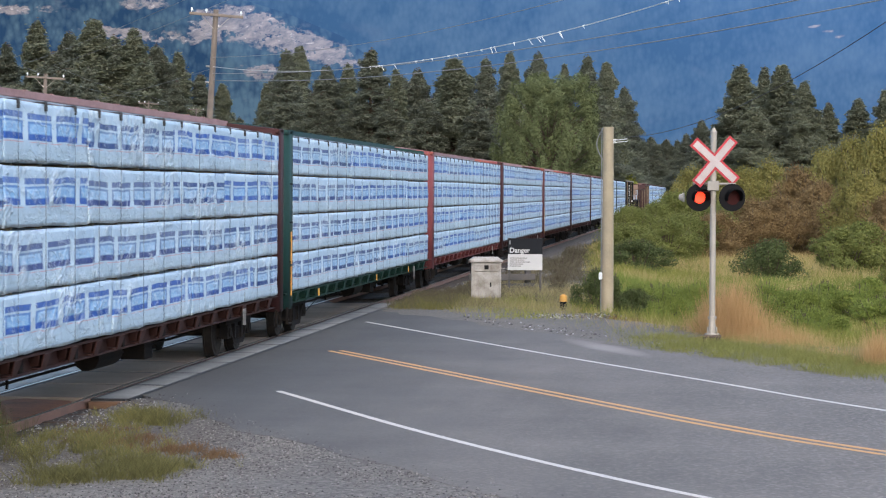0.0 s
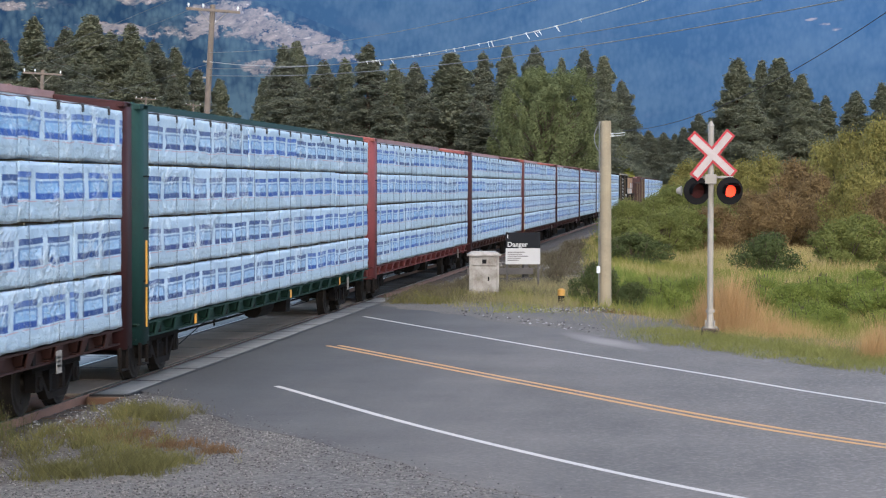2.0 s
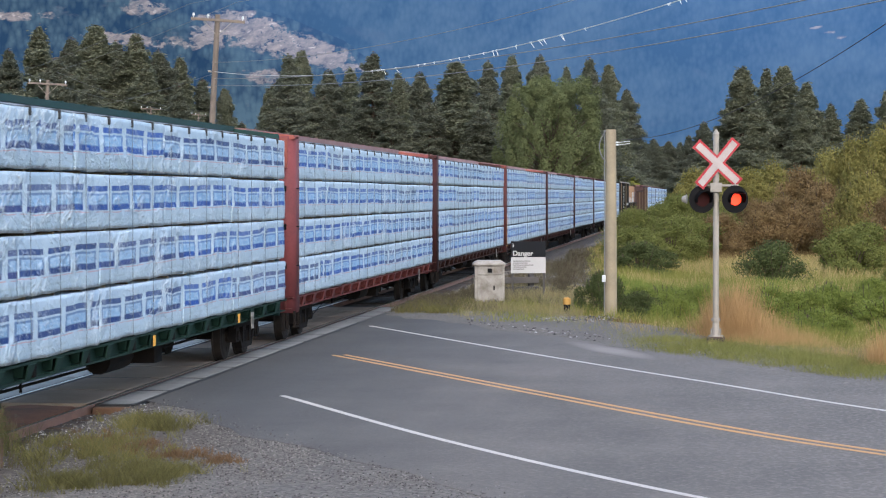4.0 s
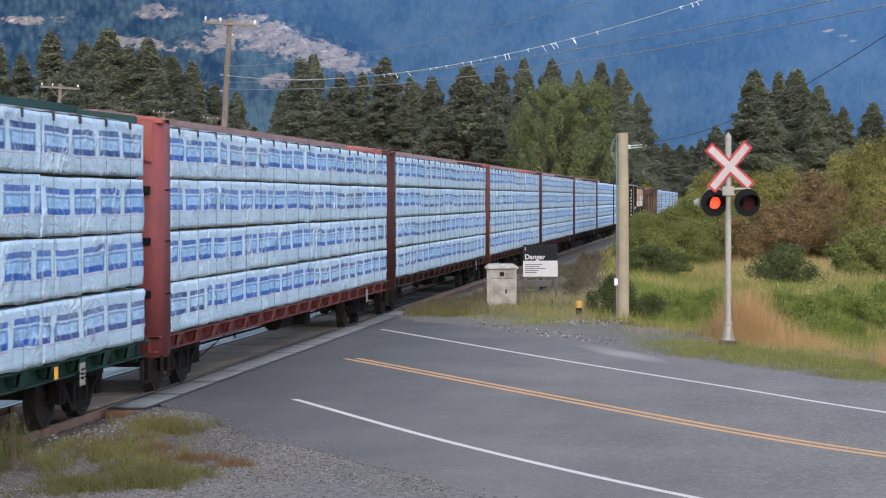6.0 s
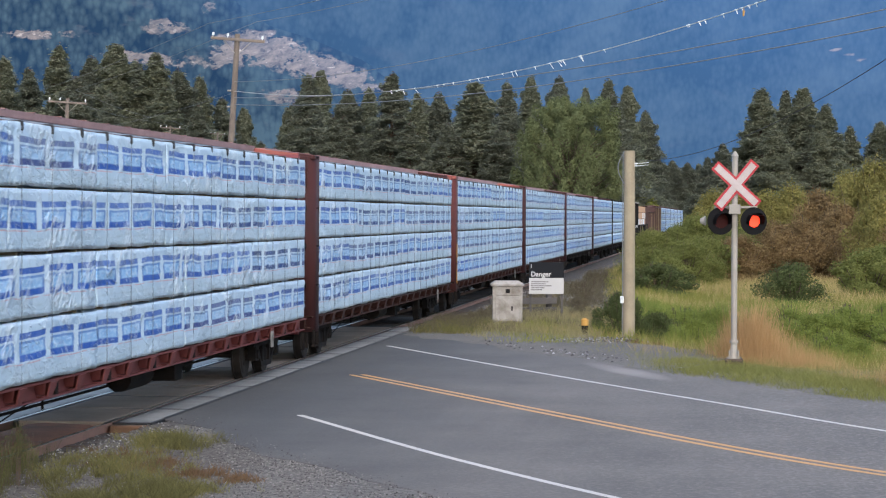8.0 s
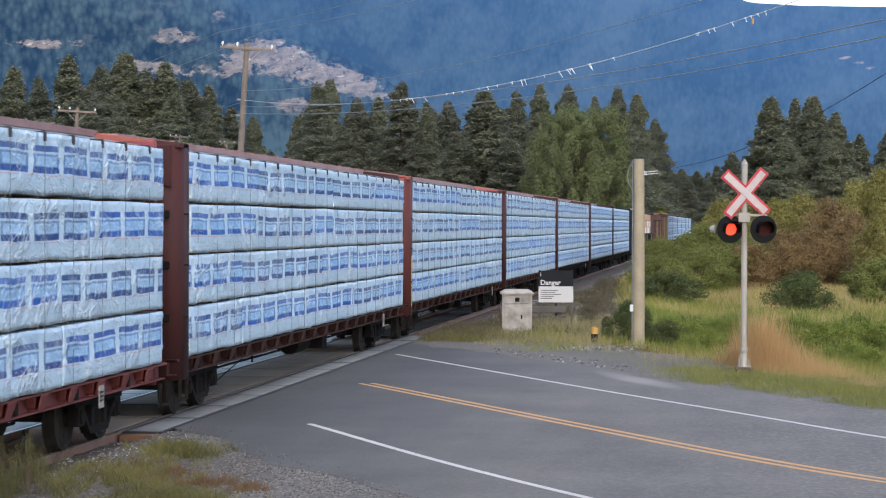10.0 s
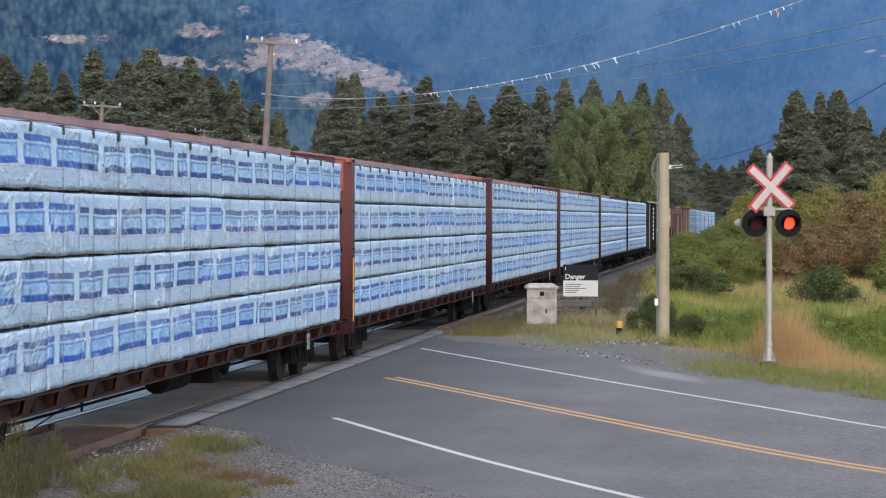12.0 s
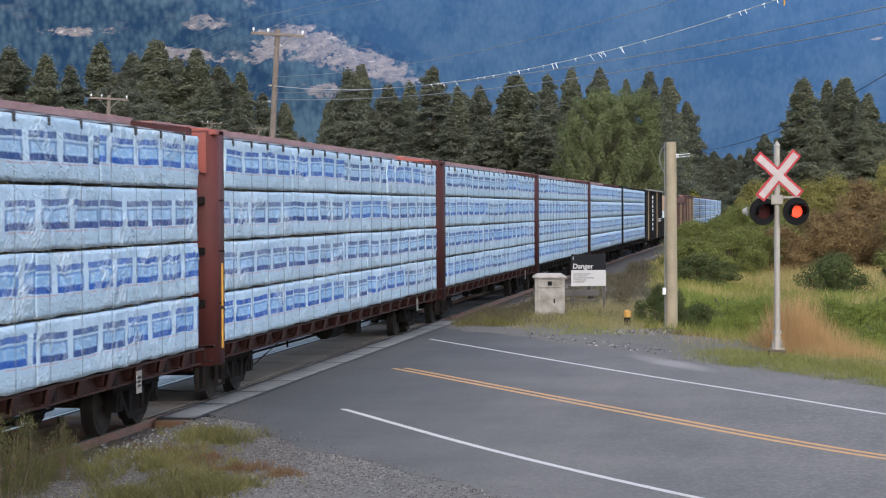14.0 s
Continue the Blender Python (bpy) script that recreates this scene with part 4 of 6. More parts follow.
def lumber_car(material, sill, label, seed, near):
    """Centre-beam flat car: y = 0 where its load starts, rear end at +y, rails at z = 0."""
    rng = random.Random(seed)
    car = thing("centerbeam_car", label, "freight car", "freight cars of the train")
    end = LOAD_LEN
    bm = bmesh.new()
    box(bm, -HALF + 0.03, HALF - 0.03, -0.62, end + 0.36, 0.945, 0.985)
    soften(bm, 0.008)
    part("deck", bm, sill, car)
    for s in (-1, 1):
        bm = bmesh.new()
        x0, x1 = sorted((s * (HALF - 0.20), s * (HALF - 0.022)))
        box(bm, x0, x1, -0.62, end + 0.36, 0.955, 0.976)
        part("side_sill", bm, sill, car)
        bm = bmesh.new()
        for d0, d1, z0, z1 in ((0.20, 0.16, 0.745, 0.95), (0.20, 0.06, 0.735, 0.757)):
            x0, x1 = sorted((s * (HALF - d0), s * (HALF - d1)))
            box(bm, x0, x1, -0.62, end + 0.36, z0, z1)
        part("sill_web", bm, sill, car)
    bm = bmesh.new()
    box(bm, -0.28, 0.28, 0.4, end - 0.4, 0.60, 0.92)
    box(bm, -0.22, 0.22, 12.4, end - 5.2, 0.40, 0.61)
    for y in np.arange(1.0, end - 0.5, 2.44):
        box(bm, -HALF + 0.08, HALF - 0.08, y - 0.06, y + 0.06, 0.76, 0.92)
    part("underframe", bm, UNDER, car)
    bm = bmesh.new()
    tube(bm, (0.75, 10.6, 0.60), (0.75, 11.9, 0.60), 0.2, n=12)
    box(bm, 0.3, 0.95, 13.2, 13.7, 0.38, 0.70)
    tube(bm, (1.0, 3.4, 0.40), (0.8, 6.6, 0.66), 0.010, n=6)
    box(bm, 0.93, 0.96, 6.3, 6.33, 0.52, 0.74)
    tube(bm, (0.6, 4.5, 0.50), (0.6, end - 4.5, 0.50), 0.022, n=6)
    part("brake_gear", bm, UNDER, car)
    # centre beam: top chord, posts and the web between them
    bm = bmesh.new()
    box(bm, -0.30, 0.30, -0.30, end + 0.2, 4.34, 4.44)
    box(bm, -0.14, 0.14, -0.30, end + 0.2, 4.12, 4.34)
    for y in np.arange(0.6, end, 1.22):
        box(bm, -0.32, 0.32, y - 0.04, y + 0.04, 4.435, 4.452)
    part("top_chord", bm, material if material in (GREEN, BLACK) else DUSTY_RED, car)
    bm = bmesh.new()
    for y in np.arange(0.0, end + 0.1, 2.44):
        box(bm, -0.10, 0.10, y - 0.08, y + 0.08, 0.985, 4.12)
    box(bm, -0.04, 0.04, 0, end, 0.985, 1.5)
    part("centre_web", bm, material, car)
    for name, y0, y1 in (("bulkhead", -0.60, -0.05), ("bulkhead", end + 0.05, end + 0.20)):
        w = HALF + 0.01 if y0 < 0 or seed == 0 else HALF - 0.14
        if y0 > 0 and seed == 0:
            y1 = end + 0.55
        bm = bmesh.new()
        box(bm, -w + 0.2, w - 0.2, (y0 + y1) / 2 - 0.05, (y0 + y1) / 2 + 0.05, 0.9, 4.25)
        b = part(name, bm, material, car)
        for s in (-1, 1):
            part("corner_post", corner_post(s, w, y0, y1), material, b, smooth=True)
            if y0 < 0:
                for z in (1.62, 2.42, 3.20):
                    # raised dark blocks imitate the shade in the post front's holes
                    bm = bmesh.new()
                    x0, x1 = sorted((s * (w - 0.60), s * (w - 0.16)))
                    box(bm, x0, x1, y0 - 0.05, y0 - 0.004, z - 0.06, z + 0.06)
                    soften(bm, 0.012)
                    part("latch_pocket", bm, UNDER, b)
                    bm = bmesh.new()
                    x0, x1 = sorted((s * (w - 0.12), s * (w + 0.006)))
                    box(bm, x0, x1, y0 + 0.22, y1 - 0.02, z - 0.013, z + 0.013)
                    part("weld_seam", bm, UNDER, b)
                bm = bmesh.new()
                rows = [[bm.verts.new((s * x, y, z)) for x, z in ((w - 1.1, 4.24), (w - 0.14, 4.24), (w - 0.14, 3.62), (w - 0.20, 3.62))] for y in (y0 - 0.03, y0 - 0.005)]
                bm.faces.new(rows[0])
                bm.faces.new(rows[1][::-1])
                for k in range(4):
                    bm.faces.new((rows[0][k], rows[1][k], rows[1][(k + 1) % 4], rows[0][(k + 1) % 4]))
                part("end_gusset", bm, ORANGE_RED if material in (RED, DARK_RED) else material, b)
            bm = bmesh.new()
            a, c = sorted((s * 0.3, s * w))
            vs = box(bm, a, c, y0 + 0.04, y1 - 0.04, 4.20, 4.40)
            for q in vs:
                if abs(q.co.x) > w - 0.1 and q.co.z > 4.3:
                    q.co.z = 4.285
            soften(bm, 0.015)
            part("top_gusset", bm, ORANGE_RED if material in (RED, DARK_RED) else material, b)
        for z in (1.0, 1.8, 2.6, 3.4, 4.1):
            bm = bmesh.new()
            box(bm, -w + 0.15, w - 0.15, y0 + 0.04, y1 - 0.04, z - 0.07, z + 0.07)
            part("cross_rib", bm, material, b)
    for y, d in ((-0.62, -1), (end + 0.36, 1)):
        coupler(car, y, d)
    # steps and reflective strips
    for y in (-0.35, end + 0.1):
        bm = bmesh.new()
        for dy in (-0.2, 0.2):
            box(bm, HALF - 0.03, HALF + 0.02, y + dy - 0.01, y + dy + 0.01, 0.36, 0.70)
        for z in (0.36,):
            box(bm, HALF - 0.06, HALF + 0.03, y - 0.2, y + 0.2, z, z + 0.02)
        part("step", bm, UNDER, car)
    strips = [] if seed not in (1, 4) else [(-0.22, 1.22, 0.10, 0.60), (-0.22, 1.90, 0.10, 0.66)]
    for y, z, dy, dz in strips:
        bm = bmesh.new()
        box(bm, HALF + 0.012, HALF + 0.018, y - dy / 2, y + dy / 2, z - dz / 2, z + dz / 2)
        part("reflective_strip", bm, AMBER, car, "amber reflective strip")
    for k in (2, 9, 14) if seed == 1 else ():
        bm = bmesh.new()
        y = 0.55 + 1.22 * k
        box(bm, HALF + 0.004, HALF + 0.010, y + 0.0, y + 0.15, 0.77, 0.93)
        part("reflector", bm, AMBER, car, "amber reflector")
    if near:
        bm = bmesh.new()
        box(bm, HALF + 0.012, HALF + 0.018, 18.72, 18.96, 0.60, 0.90)
        plate = part("stencil_plate", bm, CABINET, car, "dirty white stencil plate")
        for k in range(4):
            bm = bmesh.new()
            box(bm, HALF + 0.018, HALF + 0.020, 18.75, 18.93, 0.63 + k * 0.055, 0.715 + k * 0.055)
            part("text_bar", bm, GALVANISED, plate)
    pocket = pocket_for(sill)
    for y in np.arange(0.55, end, 1.22):
        for s in (1, -1) if near else (1,):
            piece("stake_pocket", pocket, car, pose(0, y, 0, 0, 0, 0 if s > 0 else 180))
    # the load
    for s in (1, -1):
        for tier in range(4):
            lay = list(LAYOUTS[(seed + (tier // 2)) % len(LAYOUTS)])
            fit = (LOAD_LEN - 0.02) / sum(lay)
            y = 0.02
            for n in lay:
                m = pose(s * (HALF + rng.uniform(-0.006, 0.006)), y if s > 0 else y + n * fit, DECK_Z + tier * TIER + rng.uniform(0, 0.012), rng.uniform(-0.12, 0.12), 0,
                         (0 if s > 0 else 180) + rng.uniform(-0.12, 0.12))
                shapes = PACKS[n, near and s > 0, near and s > 0 and (tier == 3 or rng.random() < 0.25)]
                piece("lumber_pack", rng.choice(shapes), car, m @ Matrix.Diagonal((1, fit, 1, 1)))
                y += n * fit
    bm = bmesh.new()
    for tier in range(1, 4):
        for y in np.arange(0.5, end - 0.3, 1.22):
            for s in (-1, 1):
                x0, x1 = sorted((s * 0.2, s * (HALF - 0.05)))
                box(bm, x0, x1, y - 0.03, y + 0.03, DECK_Z + tier * TIER - 0.03, DECK_Z + tier * TIER)
    tagged(part("spacer_timber", bm, DUNNAGE, car), kind="stuff")
    if near:
        for y in np.arange(0.55, end, 1.22):
            q = y + rng.uniform(-0.06, 0.06)
            piece("tie_cable", CABLE_MESH, car, pose(0, q, 0))
            piece("corner_guard", GUARD_MESH, car, pose(0, q, 0))
    add_trucks(car, 2.0, end - 2.25, near)
    return car


def box_car(material, label, seed, height, load=None, bars=False):
    """A boxy freight car: an open-topped or closed body with ribs, ends and a roof walk or a load."""
    rng = random.Random(seed)
    car = thing("box_car" if load is None else "gondola_car", label, "freight car", "freight cars of the train")
    end = LOAD_LEN
    bm = bmesh.new()
    box(bm, -1.4, 1.4, -0.5, end + 0.3, 0.75, height)
    soften(bm, 0.04)
    body = part("body", bm, material, car)
    bm = bmesh.new()
    box(bm, -0.25, 0.25, -0.4, end + 0.2, 0.45, 0.75)
    part("underframe", bm, UNDER, car)
    for y in np.arange(0.4, end, 1.45):
        for s in (-1, 1):
            bm = bmesh.new()
            x0, x1 = sorted((s * 1.4, s * 1.47))
            box(bm, x0, x1, y - 0.05, y + 0.05, 0.78, height - 0.05)
            part("rib", bm, material if rng.random() < 0.8 else DUNNAGE, body)
    bm = bmesh.new()
    for s in (-1, 1):
        x0, x1 = sorted((s * 1.37, s * 1.48))
        box(bm, x0, x1, -0.5, end + 0.3, height - 0.06, height + 0.05)
    part("top_rail", bm, GALVANISED if bars else material, body)
    if bars:
        bm = bmesh.new()
        for k in range(8):
            box(bm, 1.472, 1.476, 6.1, 7.2, 1.45 + k * 0.32, 1.66 + k * 0.32)
        for k in range(3):
            box(bm, 1.472, 1.476, 14.0 + k * 2.0, 14.6 + k * 2.0, 2.0, 2.25)
        part("stencilled_bars", bm, LETTER, body, "white stencilled marking")
    if load:
        for y in np.arange(0.5, end - 2.4, 2.5):
            for k in range(int((4.3 - height) / 0.62)):
                bm = bmesh.new()
                box(bm, -1.25, 1.25, y, y + 2.38, height + k * 0.62, height + 0.58 + k * 0.62)
                soften(bm, 0.015)
                part("lumber_bundle", bm, load if rng.random() < 0.6 else LETTER, car)
    for y, d in ((-0.5, -1), (end + 0.3, 1)):
        coupler(car, y, d)
    add_trucks(car, 2.0, end - 2.25, False)
    return car


def build_train():
    wrapped = "car stacked with blue and white wrapped lumber"
    cars = [lumber_car(MAROON, BROWN_SILL, "maroon centre-beam flat " + wrapped, 0, True),
            lumber_car(GREEN, GREEN_SILL, "dark green centre-beam flat " + wrapped, 1, True),
            lumber_car(RED, SILL_RED, "brick red centre-beam flat " + wrapped, 2, True),
            lumber_car(MAROON, BROWN_SILL, "maroon centre-beam flat " + wrapped, 3, True),
            lumber_car(DARK_RED, BROWN_SILL, "rusty red centre-beam flat " + wrapped, 4, True),
            lumber_car(MAROON, BROWN_SILL, "maroon centre-beam flat " + wrapped, 5, True),
            lumber_car(MAROON, UNDER, "maroon centre-beam flat " + wrapped, 6, True),
            lumber_car(MAROON, UNDER, "maroon centre-beam flat " + wrapped, 7, False),
            lumber_car(BLACK, UNDER, "dark centre-beam flat " + wrapped, 8, False),
            box_car(BLACK, "black boxcar with white stencilled marks", 9, 4.3, None, True),
            box_car(BLACK, "black gondola stacked with bare orange lumber", 10, 2.2, RAW_WOOD),
            box_car(BROWN, "brown ribbed boxcar with closed sides", 11, 3.5),
            box_car(BROWN, "brown ribbed boxcar with pale ribs", 12, 4.1)]
    for k in range(13, 19):
        cars.append(lumber_car(MAROON, UNDER, "maroon centre-beam flat " + wrapped, k, False))
    return cars


CARS = build_train()


# ---- crossing signal, poles and signs ----
def build_signal():
    """Crossing mast: crossed boards above a pair of hooded red lamps that shine in turn."""
    mast = thing("crossing_signal", "grey steel crossing mast with crossed white boards and two red lamps", "railway signal", m=pose(0.15, 45.9, -0.09, 0, 0, 0))
    bm = bmesh.new()
    tube(bm, (0, 0, 0.35), (0, 0, 4.40), 0.062, n=16)
    tube(bm, (0, 0, 4.40), (0, 0, 4.50), 0.075, 0.02, n=16)
    part("post", bm, GALVANISED, mast, smooth=False)
    bm = bmesh.new()
    box(bm, -0.19, 0.19, -0.19, 0.19, -0.05, 0.22)
    soften(bm, 0.03)
    part("footing", bm, TIE, mast)
    bm = bmesh.new()
    tube(bm, (0, 0, 0.22), (0, 0, 0.25), 0.15, n=16)
    tube(bm, (0, 0, 0.25), (0, 0, 0.50), 0.085, 0.068, n=12)
    tube(bm, (0, 0, 0.54), (0, 0, 0.60), 0.095, n=12)
    for k in range(4):
        tube(bm, (0.13 * math.cos(k * 1.571 + 0.78), 0.13 * math.sin(k * 1.571 + 0.78), 0.25), (0.13 * math.cos(k * 1.571 + 0.78), 0.13 * math.sin(k * 1.571 + 0.78), 0.38), 0.018, n=6)
    part("base_casting", bm, GALVANISED, mast)
    # crossed boards, facing the road
    face = 14
    for tilt in (42, -50):
        bm = bmesh.new()
        box(bm, -0.61, 0.61, -0.004, 0.006, -0.115, 0.115)
        board = part("crossbuck_board", bm, SIGN_RED, mast, "white crossing board with a red border")
        board.matrix_basis = pose(0.03, -0.085 - (0.004 if tilt > 0 else 0), 3.80, 0, 0, face) @ pose(0, 0, 0, 0, tilt, 0)
        bm = bmesh.new()
        box(bm, -0.565, 0.565, -0.014, -0.0045, -0.070, 0.070)
        part("board_face", bm, SIGN_WHITE, board)
    bm = bmesh.new()
    box(bm, -0.12, 0.12, -0.10, 0.06, 3.20, 3.40)
    tube(bm, (-0.42, 0, 3.34), (0.46, 0, 3.34), 0.03, n=8)
    soften(bm, 0.01)
    part("junction_box", bm, GALVANISED, mast)
    shutters = []
    for x in (-0.29, 0.385):
        bm = bmesh.new()
        tube(bm, (0, 0, 0), (0, -0.02, 0), 0.285, n=36)
        tube(bm, (0, 0.02, 0), (0, 0.16, 0), 0.15, 0.10, n=20)
        head = part("lamp_head", bm, HOOD, mast, "black round backboard")
        head.matrix_basis = pose(x, -0.10, 3.06, 0, 0, 20)
        bm = bmesh.new()
        n = 20
        rings = []
        for y, r in ((-0.02, 0.165), (-0.30, 0.165)):
            rings.append([bm.verts.new((r * math.cos(a), y, r * math.sin(a))) for a in (math.radians(-25 + 230 * i / n) for i in range(n + 1))])
        for i in range(n):
            cut = abs(i + 0.5 - n / 2) / (n / 2)
            if cut < 0.97:
                bm.faces.new((rings[0][i], rings[0][i + 1], rings[1][i + 1], rings[1][i]))
        for v in rings[1]:
            v.co.y += 0.16 * max(0.0, 0.5 - v.co.z / 0.33)
        bmesh.ops.solidify(bm, geom=bm.faces[:], thickness=0.006)
        part("hood", bm, HOOD, head)
        bm = bmesh.new()
        tube(bm, (0, -0.024, 0), (0, -0.034, 0), 0.128, 0.11, n=24)
        part("lens", bm, LENS_LIT, head, "red lamp lens")
        # added flap, coloured like unlit glass, hides the always glowing lens
        bm = bmesh.new()
        tube(bm, (0, 0.002, -0.15), (0, -0.002, -0.15), 0.152, n=24)
        shutter = part("shutter", bm, LENS_DARK, head, "added dark flap that makes the lamp look unlit")
        shutter.matrix_basis = pose(0, -0.042, 0.15)
        shutters.append(shutter)
    bm = bmesh.new()
    tube(bm, (-0.70, 0.05, 3.06), (-0.60, 0.03, 3.06), 0.05, 0.10, n=14)
    part("side_lamp", bm, GALVANISED, mast)
    return mast, shutters


def build_cut_pole():
    pole = thing("cut_pole", "pale weathered wooden pole cut off flat at the top", "utility pole", m=pose(-2.54, 57.75, -0.25))
    bm = bmesh.new()
    tube(bm, (0, 0, 0), (0, 0, 5.02), 0.165, 0.138, n=20)
    part("shaft", bm, POLE, pole)
    bm = bmesh.new()
    box(bm, -0.22, -0.13, -0.2, -0.08, 1.04, 1.22)
    soften(bm, 0.012)
    part("meter_box", bm, PORCELAIN, pole, "small white meter box")
    bm = bmesh.new()
    tube(bm, (-0.165, -0.12, 0.0), (-0.165, -0.12, 5.0), 0.012, n=6)
    part("conduit", bm, WIRE, pole)
    bm = bmesh.new()
    pts = [Vector((-0.13 - 0.17 * math.sin(math.pi * t), -0.05, 5.0 - 0.85 * t)) for t in np.linspace(0, 1, 12)]
    cord(bm, pts, 0.014)
    part("cable_loop", bm, WIRE, pole)
    bm = bmesh.new()
    for z in (4.62, 4.68):
        tube(bm, (0.10, -0.02, z), (0.20, -0.04, z), 0.03, 0.02, n=8)
        tube(bm, (0.20, -0.04, z), (0.50, -0.11, z + 0.03), 0.009, n=6)
    part("dead_end_clamp", bm, PORCELAIN, pole)


def crossarm_pole(x, y, height, turn, arms, material=None):
    pole = thing("utility_pole", "brown wooden utility pole with a crossarm and pale insulators", "utility pole", "utility poles", pose(x, y, -0.6, 0.6, 3.4, 0))
    bm = bmesh.new()
    tube(bm, (0, 0, 0), (0, 0, height + 0.6), 0.17, 0.115, n=14)
    part("shaft", bm, POLE_DARK, pole)
    for k in range(arms):
        z = height + 0.35 - k * 0.9
        bm = bmesh.new()
        box(bm, -1.2, 1.2, -0.17, -0.08, z - 0.06, z + 0.06)
        soften(bm, 0.01)
        arm = part("crossarm", bm, POLE_DARK, pole)
        arm.matrix_basis = pose(0, 0, 0, 0, 0, turn)
        bm = bmesh.new()
        for s in (-1, 1):
            tube(bm, (s * 0.62, -0.06, z - 0.05), (s * 0.06, -0.06, z - 0.62), 0.018, n=6)
        part("brace", bm, GALVANISED, arm)
        for q in (-1.1, -0.45, 1.1):
            bm = bmesh.new()
            tube(bm, (q, -0.12, z + 0.06), (q, -0.12, z + 0.14), 0.02, n=6)
            tube(bm, (q, -0.12, z + 0.13), (q, -0.12, z + 0.25), 0.06, 0.04, n=10)
            part("insulator", bm, PORCELAIN, arm, "white insulator")
    for z in (height - 1.9, height - 2.6):
        bm = bmesh.new()
        tube(bm, (-0.12, -0.1, z), (-0.26, -0.16, z), 0.04, n=8)
        part("bracket", bm, GALVANISED, pole)


def wire(a, b, sag, radius, material, label, flags=0, to=1.0):
    """A hanging wire from a to b; sag: how far its middle hangs below the straight line."""
    a, b = Vector(a), Vector(b)
    pts = [a.lerp(b, t) - Vector((0, 0, 4 * sag * t * (1 - t))) for t in np.linspace(0, to, 60)]
    ob = thing("overhead_wire", label, "overhead wire", "overhead wires")
    bm = bmesh.new()
    cord(bm, pts, radius)
    part("conductor", bm, material, ob)
    if flags:
        p = pts[34].lerp(pts[35], 0.5)
        bm = bmesh.new()
        tube(bm, p, p - Vector((0, 0, 0.09)), 0.008, n=5)
        tube(bm, p - Vector((0, 0, 0.08)), p - Vector((0.01, 0, 0.22)), 0.03, 0.02, n=8)
        part("yellow_tag", bm, YELLOW, ob, "small hanging yellow tag")
    rng = random.Random(flags)
    for _ in range(flags):
        k = rng.randrange(14, 38)
        p = pts[k].lerp(pts[k + 1], rng.random())
        bm = bmesh.new()
        n = rng.choice((0.06, 0.08, 0.11, 0.20))
        d = Vector((rng.uniform(0.2, 0.6), rng.uniform(-0.5, 0.5), -rng.uniform(0.5, 1.0))).normalized()
        tube(bm, p, p + d * n, 0.015, 0.009, n=4)
        tube(bm, p - Vector((0.03, -0.05, 0)), p + Vector((0.03, -0.05, 0.01)), 0.018, n=5)
        part("tape_scrap", bm, TAPE, ob, "tattered white tape")


def build_lines():
    crossarm_pole(-22.05, 95, 11.0, 25, 1)
    crossarm_pole(-41.0, 132, 10.2, 10, 1)
    crossarm_pole(-65, 250, 13.35, 10, 1)
    crossarm_pole(-81.8, 345, 16.2, 10, 1)
    crossarm_pole(16, 30, 12.6, -30, 1)
    top, near = (-21.6, 95), (16, 30)
    wire((*top, 8.5), (*near, 13.0), 2.8, 0.012, PALE_WIRE, "pale sheathed wire hung with tattered tape", flags=38)
    wire((*top, 7.9), (*near, 8.95), 1.32, 0.015, WIRE, "sagging grey telephone wire")
    wire((*top, 8.2), (*near, 9.35), 1.29, 0.015, WIRE, "sagging grey telephone wire")
    wire((*top, 8.9), (*near, 12.6), 1.9, 0.010, WIRE, "thin grey overhead power wire")
    for s in (-1.1, 1.1):
        wire((-21.6 + s, 95 - s * 0.2, 11.5), (16 + s, 30, 13.0), 0.9, 0.009, WIRE, "thin grey power wire")
        wire((-21.6 + s, 95 - s * 0.2, 11.5), (-41 + s, 132, 10.7), 0.12, 0.008, WIRE, "thin grey power wire")
        wire((-41 + s, 132, 10.7), (-65 + s, 250, 13.85), 0.35, 0.010, WIRE, "thin grey power wire")
        wire((-65 + s, 250, 13.85), (-81.8 + s, 345, 16.6), 0.35, 0.016, WIRE, "thin grey power wire")
    wire((-21.6, 95, 8.4), (-41, 132, 8.0), 0.25, 0.007, WIRE, "sagging grey telephone wire")
    crossarm_pole(7.0, 9.0, 9.3, 40, 1)
    wire((-2.25, 57.7, 4.5), (6.9, 9.0, 9.3), 1.49, 0.007, RUBBER, "thin dark service wire")


